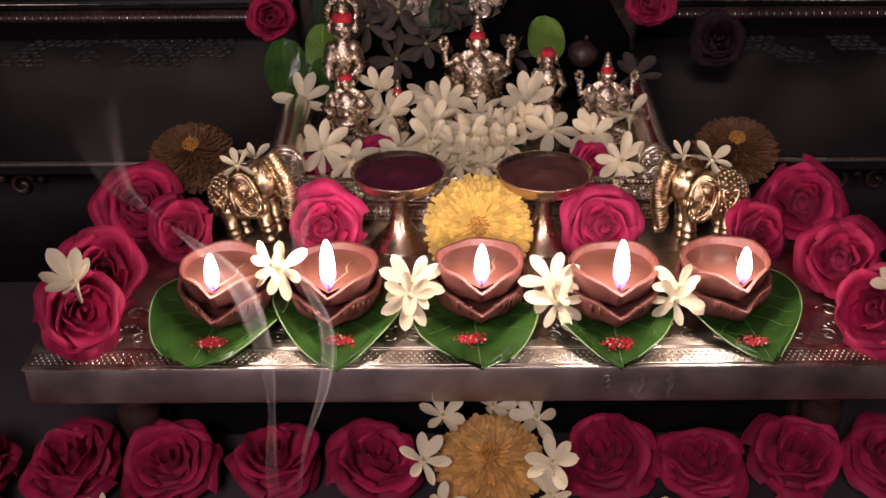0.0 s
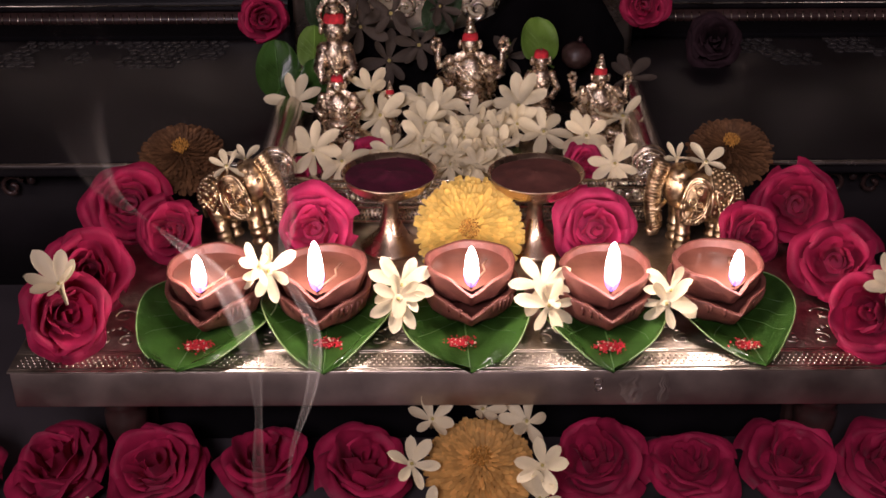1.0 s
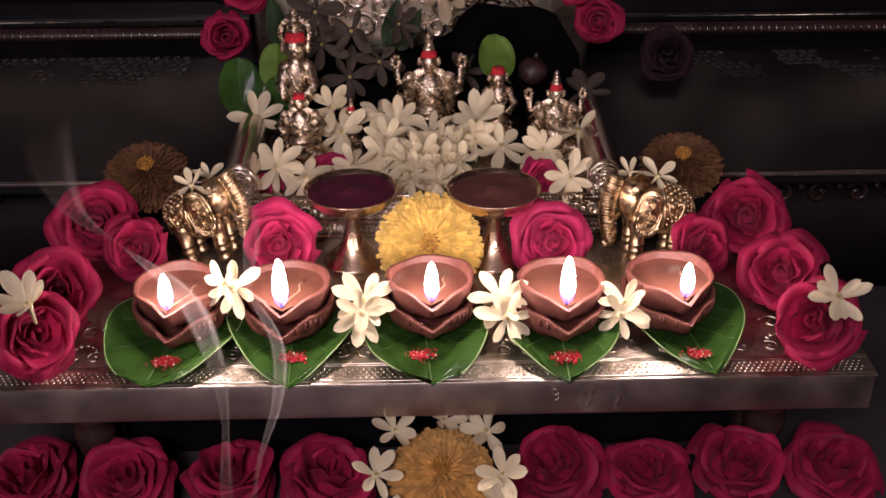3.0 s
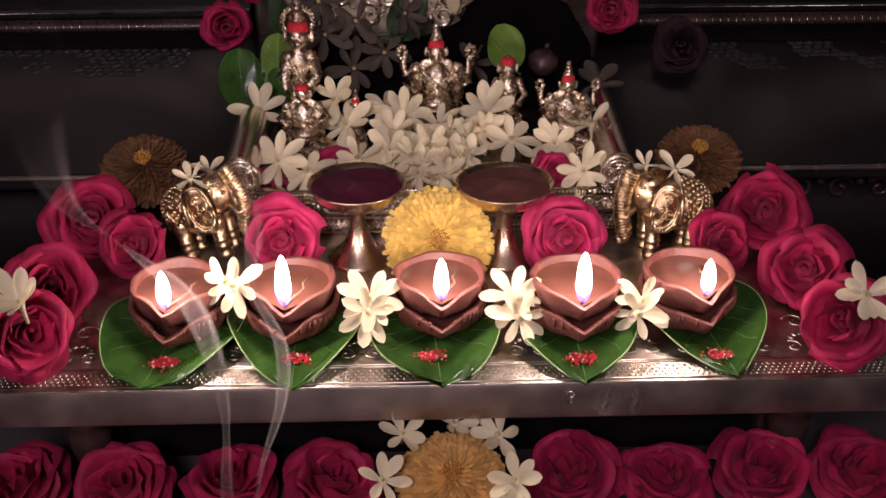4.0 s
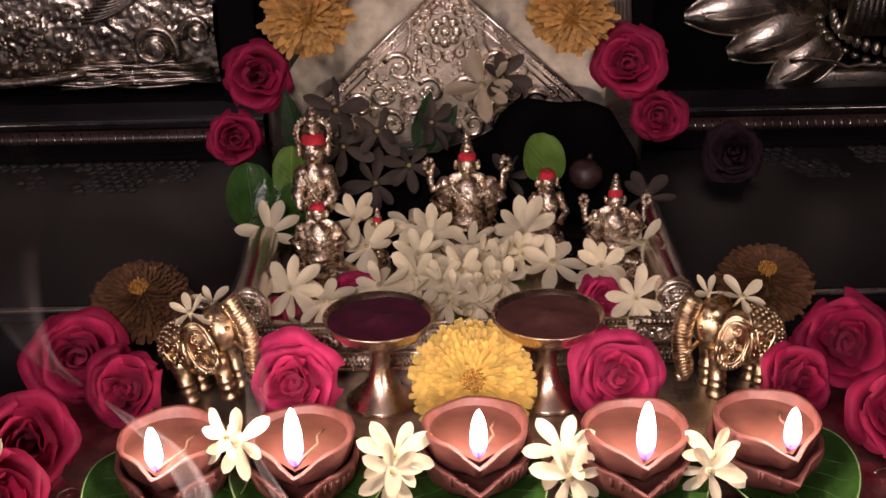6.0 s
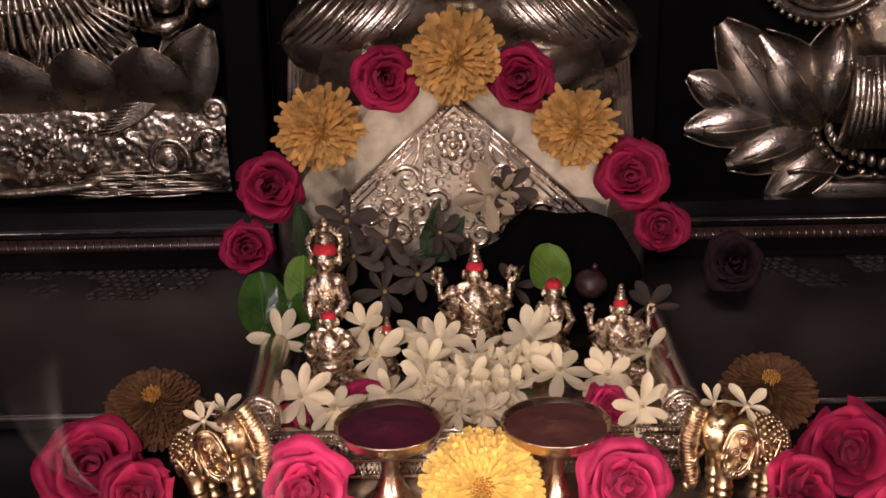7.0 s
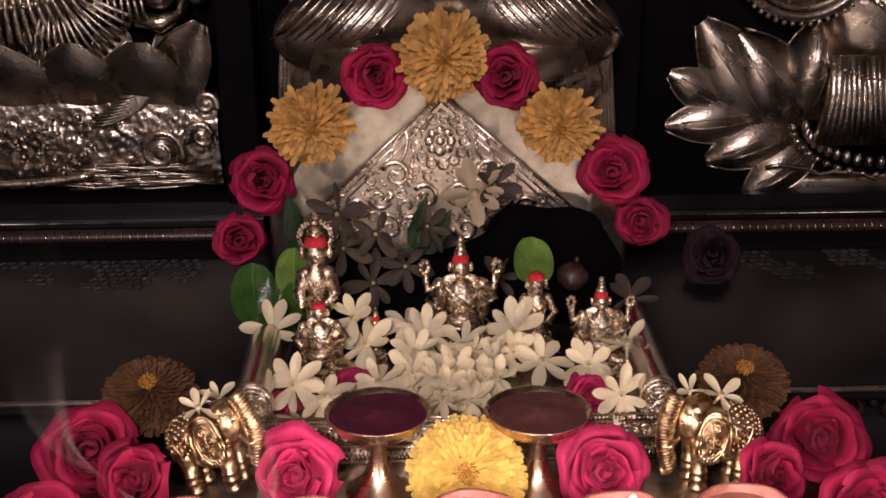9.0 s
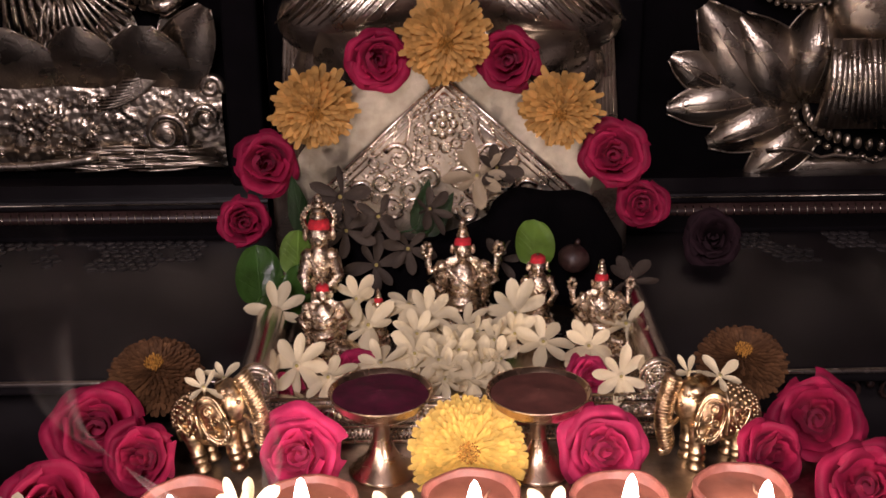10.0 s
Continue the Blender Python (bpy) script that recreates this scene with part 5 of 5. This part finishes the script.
# heap of white blossoms round the idols
HEAP = [(-0.105, 0.268, 0.060, 0.0210), (-0.085, 0.200, 0.050, 0.0205), (-0.064, 0.190, 0.046, 0.0205), (-0.030, 0.204, 0.049, 0.0190), (-0.0395, 0.250, 0.056, 0.0230), (-0.048, 0.264, 0.070, 0.0190), (-0.012, 0.266, 0.064, 0.0190),
        (0.002, 0.256, 0.060, 0.0215), (0.027, 0.246, 0.056, 0.0180), (-0.008, 0.212, 0.052, 0.0185), (0.008, 0.205, 0.050, 0.0180), (0.022, 0.212, 0.054, 0.0180), (0.036, 0.203, 0.048, 0.0175),
        (0.046, 0.222, 0.056, 0.0185), (0.063, 0.254, 0.062, 0.0215), (0.079, 0.222, 0.054, 0.0205), (0.109, 0.215, 0.054, 0.0200), (0.138, 0.240, 0.058, 0.0225), (0.126, 0.185, 0.046, 0.0190),
        (0.030, 0.190, 0.042, 0.0160), (0.012, 0.188, 0.044, 0.0160), (-0.006, 0.230, 0.058, 0.0190), (0.060, 0.228, 0.058, 0.0180), (0.020, 0.196, 0.047, 0.0150)]
r3 = random.Random(5)
for i, (x, y, z, r) in enumerate(HEAP):
    white_flower(facing(x, y, z, r3.uniform(18, 70), r3.uniform(-40, 40), r3.uniform(0, 90)), r, r3.choice((7, 8, 8, 9)), r3.uniform(-6, 30), WL + " heaped before the idols", "blossoms heaped on the throne", 200 + i)
for i in range(15):
    x = r3.uniform(-0.02, 0.06)
    y = r3.uniform(0.192, 0.235)
    white_flower(facing(x, y, 0.040 + 0.25 * (y - 0.18) + r3.uniform(-0.004, 0.004), r3.uniform(15, 80), r3.uniform(-60, 60), r3.uniform(0, 90)), r3.uniform(0.011, 0.015), 5, r3.uniform(20, 45), "small half-open white blossom in the heap", "blossoms heaped on the throne", 240 + i)
white_flower(facing(0.038, 0.306, 0.146, 62, 0, 0), 0.0215, 8, 20, "wilting brownish blossom above the central idol", "wilted blossoms", 290, M_WILT)
white_flower(facing(0.052, 0.312, 0.150, 70, 30, 20), 0.0200, 6, 30, "withered brown blossom above the central idol", "wilted blossoms", 292, M_DIM_WITHER)
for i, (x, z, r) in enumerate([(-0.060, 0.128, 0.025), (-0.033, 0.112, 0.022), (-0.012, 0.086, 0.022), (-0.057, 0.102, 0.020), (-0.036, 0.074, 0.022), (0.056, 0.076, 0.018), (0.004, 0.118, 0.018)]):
    white_flower(facing(x, 0.316 + 0.002 * (i % 3), z, 62 + 6 * (i % 3), -30 + 11 * i, 40 * i), r, 6, 24, "withered blossom behind the idols, its dimness put into the colour", "withered blossoms", 293 + i, M_DIM_WITHER)
white_flower(facing(0.150, 0.300, 0.066, 40, 20, 0), 0.0200, 6, 12, "withered blossom behind the idols, its dimness put into the colour", "withered blossoms", 302, M_DIM_WITHER)
bm = bmesh.new()
blob(bm, (0, 0, 0), (0.0115, 0.0110, 0.0100), (8, 12, 0), 24, 16)
tube(bm, [(0.002, -0.001, 0.0115), (0.003, -0.001, 0.0150)], [0.0022, 0.0014], 8)
for v in bm.verts:
    v.co += 0.0007 * noise.noise(v.co * 220) * v.co.normalized()
ob = part("dried_nut", bm, M_NUT)
ob.matrix_basis = pose(0.1085, 0.300, 0.0840)
tagged(ob, "dark brown dried nut behind the idols", "nut")

# red rose petals showing under the heap
for i, (x, y, z, r) in enumerate([(-0.096, 0.200, 0.030, 0.014), (-0.046, 0.216, 0.036, 0.017), (0.106, 0.194, 0.042, 0.015)]):
    rose((x, y, z), r, M_PINK, "small pink rose under white blossoms on the throne", "roses on the throne", 55, 10 * i, 400 + i)

# green leaves behind the idols
for i, (x, y, z, tl, tn, ln, mt) in enumerate([(-0.121, 0.300, 0.078, 70, 15, 0.044, M_LEAF), (-0.091, 0.300, 0.094, 80, -20, 0.034, M_LIGHTLEAF), (-0.089, 0.292, 0.068, 75, 10, 0.040, M_LEAF), (0.079, 0.300, 0.098, 85, 160, 0.038, M_LIGHTLEAF)]):
    leaf(facing(x, y, z, tl, tn, 180), ln * 0.86, ln * 0.80, mt, "fresh round green leaf behind the idols", "leaves behind the idols", 0.2, "leaf", 60 + i, 1.5, mt)
for i, (x, y, z, tl, rl, ln) in enumerate([(0.000, 0.333, 0.118, 84, 166, 0.036), (-0.094, 0.338, 0.118, 84, 190, 0.040), (0.014, 0.335, 0.110, 84, 150, 0.034)]):
    leaf(facing(x, y, z, tl, 0, rl), ln, ln * 0.42, M_DARKLEAF, "dark wilted leaf against the silver pediment", "dark leaves", 0.3, "dark_leaf", 70 + i, 0.0, M_DARKLEAF)
# Black sheet added to darken the lower backrest; no such cloth is known.
bm = bmesh.new()


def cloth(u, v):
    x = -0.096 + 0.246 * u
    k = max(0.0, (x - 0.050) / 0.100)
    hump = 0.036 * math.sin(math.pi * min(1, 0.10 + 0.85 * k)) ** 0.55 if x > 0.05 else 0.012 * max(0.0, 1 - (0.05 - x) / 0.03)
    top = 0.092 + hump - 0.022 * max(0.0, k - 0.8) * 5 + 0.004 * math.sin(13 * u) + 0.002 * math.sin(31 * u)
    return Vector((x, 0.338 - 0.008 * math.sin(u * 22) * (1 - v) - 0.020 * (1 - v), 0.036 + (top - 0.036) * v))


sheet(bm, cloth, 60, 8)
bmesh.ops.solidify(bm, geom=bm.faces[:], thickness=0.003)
tagged(part("black_cloth", bm, M_VELVET), "black folded sheet added to darken the backrest below the pediment", "cloth")

# ---- cups, chrysanthemum, roses and elephants on the platform ----
powder_cup(-0.0290, 0.149, 0.0325, M_KUMKUM, "stemmed brass cup of dark magenta powder", 1)
powder_cup(0.0685, 0.147, 0.0325, M_SANDAL, "stemmed brass cup of brown powder", 2)
mum((0.0240, 0.124, 0.0260), 0.0350, M_YELLOW, "bright yellow chrysanthemum standing behind the lamps", "", 56, 0, 15, 0.32, 3)
PR = "deep pink rose standing between cups and lamps"
rose((-0.0790, 0.134, 0.0215), 0.0275, M_PINK, PR, "pink roses on the platform", 58, -8, 11)
rose((0.1080, 0.132, 0.0215), 0.0275, M_PINK, PR, "pink roses on the platform", 62, 6, 12)
elephant((-0.1270, 0.154, 0.0050), 344, "cast metal elephant with a ribbed trunk and scrolled ears", 0.73, -13)
elephant((0.1810, 0.156, 0.0), 188, "cast metal elephant with a ribbed trunk and scrolled ears", 0.76)
for i, (x, y, z, tl, tn, r) in enumerate([(-0.137, 0.148, 0.062, 25, 10, 0.0130), (-0.127, 0.164, 0.060, 20, -30, 0.0120), (0.164, 0.160, 0.061, 10, 20, 0.0120), (0.182, 0.154, 0.061, 35, 30, 0.0140)]):
    white_flower(facing(x, y, z, tl, tn, 50 * i), r, 5, 30, "white blossom laid on an elephant's head", "blossoms on the elephants", 300 + i)

SIDE = [(-0.2150, 0.020, 0.0255, 0.0270, 60, 40), (-0.2160, 0.076, 0.0230, 0.0270, 55, 20), (-0.2110, 0.166, 0.0245, 0.0290, 60, 10), (-0.1760, 0.136, 0.0200, 0.0225, 60, -10),
        (0.2570, 0.020, 0.0255, 0.0275, 60, -40), (0.2540, 0.084, 0.0230, 0.0260, 55, -20), (0.2490, 0.162, 0.0245, 0.0300, 60, -10), (0.2100, 0.128, 0.0195, 0.0230, 60, 10)]
for i, (x, y, z, r, rx, rz) in enumerate(SIDE):
    rose((x, y, z), r, M_ROSE, "crimson rose at the end of the platform", "roses beside the lamps", rx, rz, 500 + i)
rose((0.2420, 0.424, 0.0520), 0.0240, M_DARKROSE, "rose on the black step, its shade put into a dark colour", "", 55, -10, 520)
mum((-0.1800, 0.208, 0.0400), 0.0310, M_BROWN, "dull brown marigold behind the elephant", "dried marigolds", 28, 10, 12, 0.6, 7, "marigold")
mum((0.2110, 0.208, 0.0430), 0.0300, M_BROWN, "dull brown marigold behind the elephant", "dried marigolds", 28, -10, 12, 0.6, 8, "marigold")

# ---- garland on the throne's arch ----
GY = 0.345
GAR = "marigold of the garland on the throne"
mum((0.0170, GY, 0.2370), 0.0320, M_ORANGE, GAR, "garland", 92, 0, 9, 0.75, 21, "marigold", 1.45, 1.55)
mum((-0.0790, GY - 0.004, 0.1885), 0.0300, M_ORANGE, GAR, "garland", 96, 8, 9, 0.75, 22, "marigold", 1.45, 1.55)
mum((0.1010, GY - 0.004, 0.1860), 0.0290, M_ORANGE, GAR, "garland", 96, -8, 9, 0.75, 23, "marigold", 1.45, 1.55)
for i, (x, z, r) in enumerate([(-0.0320, 0.2210, 0.0220), (0.0630, 0.2200, 0.0220), (-0.1170, 0.1440, 0.0235), (0.1430, 0.1480, 0.0240), (-0.1370, 0.0980, 0.0195), (0.1660, 0.1080, 0.0190)]):
    rose((x, GY + 0.004 if z > 0.12 else 0.352, z), r, M_ROSE, "crimson rose of the garland on the throne", "garland", 78, 12 * (-1) ** i, 600 + i)

# ---- the lower row before the platform ----
for i, x in enumerate((-0.287, -0.226, -0.165, -0.102, -0.041, 0.098, 0.155, 0.214, 0.271)):
    rose((x, -0.008 + 0.004 * (i % 2), TABLE + 0.0225), 0.0280 + 0.001 * (i % 3), M_ROSE, "crimson rose in the row below the platform", "lower row of roses", 12 + 7 * (i % 3), 20 * (i % 5) - 40, 700 + i)
mum((0.0280, -0.016, TABLE + 0.0280), 0.0320, M_ORANGE, "large marigold in the row below the platform", "", 30, 0, 13, 0.8, 31, "marigold")
for i, (x, y, z, tl, tn, r) in enumerate([(-0.012, -0.026, -0.048, 40, 20, 0.018), (0.064, -0.028, -0.048, 40, -20, 0.018), (0.000, -0.002, -0.034, 30, 10, 0.017), (0.056, -0.002, -0.036, 30, -10, 0.018),
                                        (0.062, -0.040, -0.062, 45, -10, 0.017), (-0.002, -0.048, -0.066, 45, 10, 0.017), (0.122, -0.050, -0.066, 40, 0, 0.014), (-0.195, -0.052, -0.066, 40, 0, 0.015), (0.030, 0.002, -0.030, 20, 0, 0.016)]):
    white_flower(facing(x, y, z, tl, tn, 33 * i), r, 6, 38, "white blossom tucked beside the lower marigold", "blossoms of the lower row", 330 + i)

# ---- thin incense smoke that rises past the lamps ----
M_SMOKE = bpy.data.materials.new("smoke")
M_SMOKE.use_nodes = True
nt = M_SMOKE.node_tree
nt.nodes.remove(nt.nodes["Principled BSDF"])
uvn = nt.nodes.new("ShaderNodeUVMap")
sep = nt.nodes.new("ShaderNodeSeparateXYZ")
nt.links.new(uvn.outputs["UV"], sep.inputs[0])
across = nt.nodes.new("ShaderNodeValToRGB")
across.color_ramp.interpolation = "EASE"
el = across.color_ramp.elements
el[0].position, el[0].color = 0.0, (0, 0, 0, 1)
el[1].position, el[1].color = 1.0, (0, 0, 0, 1)
for pos, val in ((0.18, 0.60), (0.34, 0.32), (0.62, 0.30), (0.82, 0.85)):
    e = el.new(pos)
    e.color = (val, val, val, 1)
nt.links.new(sep.outputs["X"], across.inputs["Fac"])
along = nt.nodes.new("ShaderNodeValToRGB")
el = along.color_ramp.elements
el[0].position, el[0].color = 0.0, (0.25, 0.25, 0.25, 1)
el[1].position, el[1].color = 1.0, (0, 0, 0, 1)
e = el.new(0.35)
e.color = (0.20, 0.20, 0.20, 1)
nt.links.new(sep.outputs["Y"], along.inputs["Fac"])
mul = nt.nodes.new("ShaderNodeMath")
mul.operation = "MULTIPLY"
nt.links.new(across.outputs["Color"], mul.inputs[0])
nt.links.new(along.outputs["Color"], mul.inputs[1])
dif = nt.nodes.new("ShaderNodeBsdfTranslucent")
dif.inputs["Color"].default_value = (0.85, 0.80, 0.78, 1)
tra = nt.nodes.new("ShaderNodeBsdfTransparent")
mix = nt.nodes.new("ShaderNodeMixShader")
nt.links.new(mul.outputs[0], mix.inputs["Fac"])
nt.links.new(tra.outputs[0], mix.inputs[1])
nt.links.new(dif.outputs[0], mix.inputs[2])
nt.links.new(mix.outputs[0], nt.nodes["Material Output"].inputs["Surface"])


def smoke(points, widths, turns, lift=0.0):
    """A thin twisting ribbon of smoke through the points."""
    pts = [Vector(p) for p in points]
    nu, nv = 8, 14 * (len(pts) - 1)

    def centre(t):
        k = min(int(t), len(pts) - 2)
        f = t - k
        a, b, c, d = pts[max(k - 1, 0)], pts[k], pts[k + 1], pts[min(k + 2, len(pts) - 1)]
        return 0.5 * (2 * b + (c - a) * f + (2 * a - 5 * b + 4 * c - d) * f * f + (3 * b - a - 3 * c + d) * f ** 3)
    bm = bmesh.new()
    uvl = bm.loops.layers.uv.new("UVMap")
    grid = []
    for j in range(nv + 1):
        t = (len(pts) - 1) * j / nv
        k = min(int(t), len(pts) - 2)
        w = widths[k] + (widths[k + 1] - widths[k]) * (t - k)
        d = (centre(min(t + 0.02, len(pts) - 1)) - centre(max(t - 0.02, 0))).normalized()
        side = Vector((d.z, 0, -d.x)).normalized()
        a = turns * 2 * math.pi * j / nv + lift
        axis = side * (0.35 + 0.65 * abs(math.cos(a))) + Vector((0, 0.6 * math.sin(a), 0))
        grid.append([bm.verts.new(centre(t) + axis * w * (i / nu - 0.5)) for i in range(nu + 1)])
    for j in range(nv):
        for i in range(nu):
            f = bm.faces.new((grid[j][i], grid[j][i + 1], grid[j + 1][i + 1], grid[j + 1][i]))
            for lp, (p, q) in zip(f.loops, ((i, j), (i + 1, j), (i + 1, j + 1), (i, j + 1))):
                lp[uvl].uv = (p / nu, q / nv)
    return tagged(part("smoke_wisp", bm, M_SMOKE), "thin grey wisp of rising incense smoke", "smoke", "incense smoke", "stuff")


smoke([(-0.098, -0.040, -0.085), (-0.0995, -0.034, -0.045), (-0.0970, -0.028, 0.002), (-0.1040, -0.012, 0.034), (-0.1180, 0.000, 0.062), (-0.1480, 0.010, 0.086), (-0.1800, 0.020, 0.110), (-0.1900, 0.026, 0.150), (-0.1830, 0.030, 0.190), (-0.2020, 0.034, 0.222)],
      [0.008, 0.010, 0.011, 0.014, 0.018, 0.024, 0.030, 0.034, 0.040, 0.050], 1.3)
smoke([(-0.086, -0.036, -0.080), (-0.0800, -0.034, -0.035), (-0.0660, -0.030, 0.010), (-0.0640, -0.026, 0.046), (-0.0780, -0.020, 0.080), (-0.0760, -0.012, 0.110), (-0.0900, -0.006, 0.150)],
      [0.005, 0.006, 0.008, 0.010, 0.014, 0.018, 0.024], 0.9, 0.8)
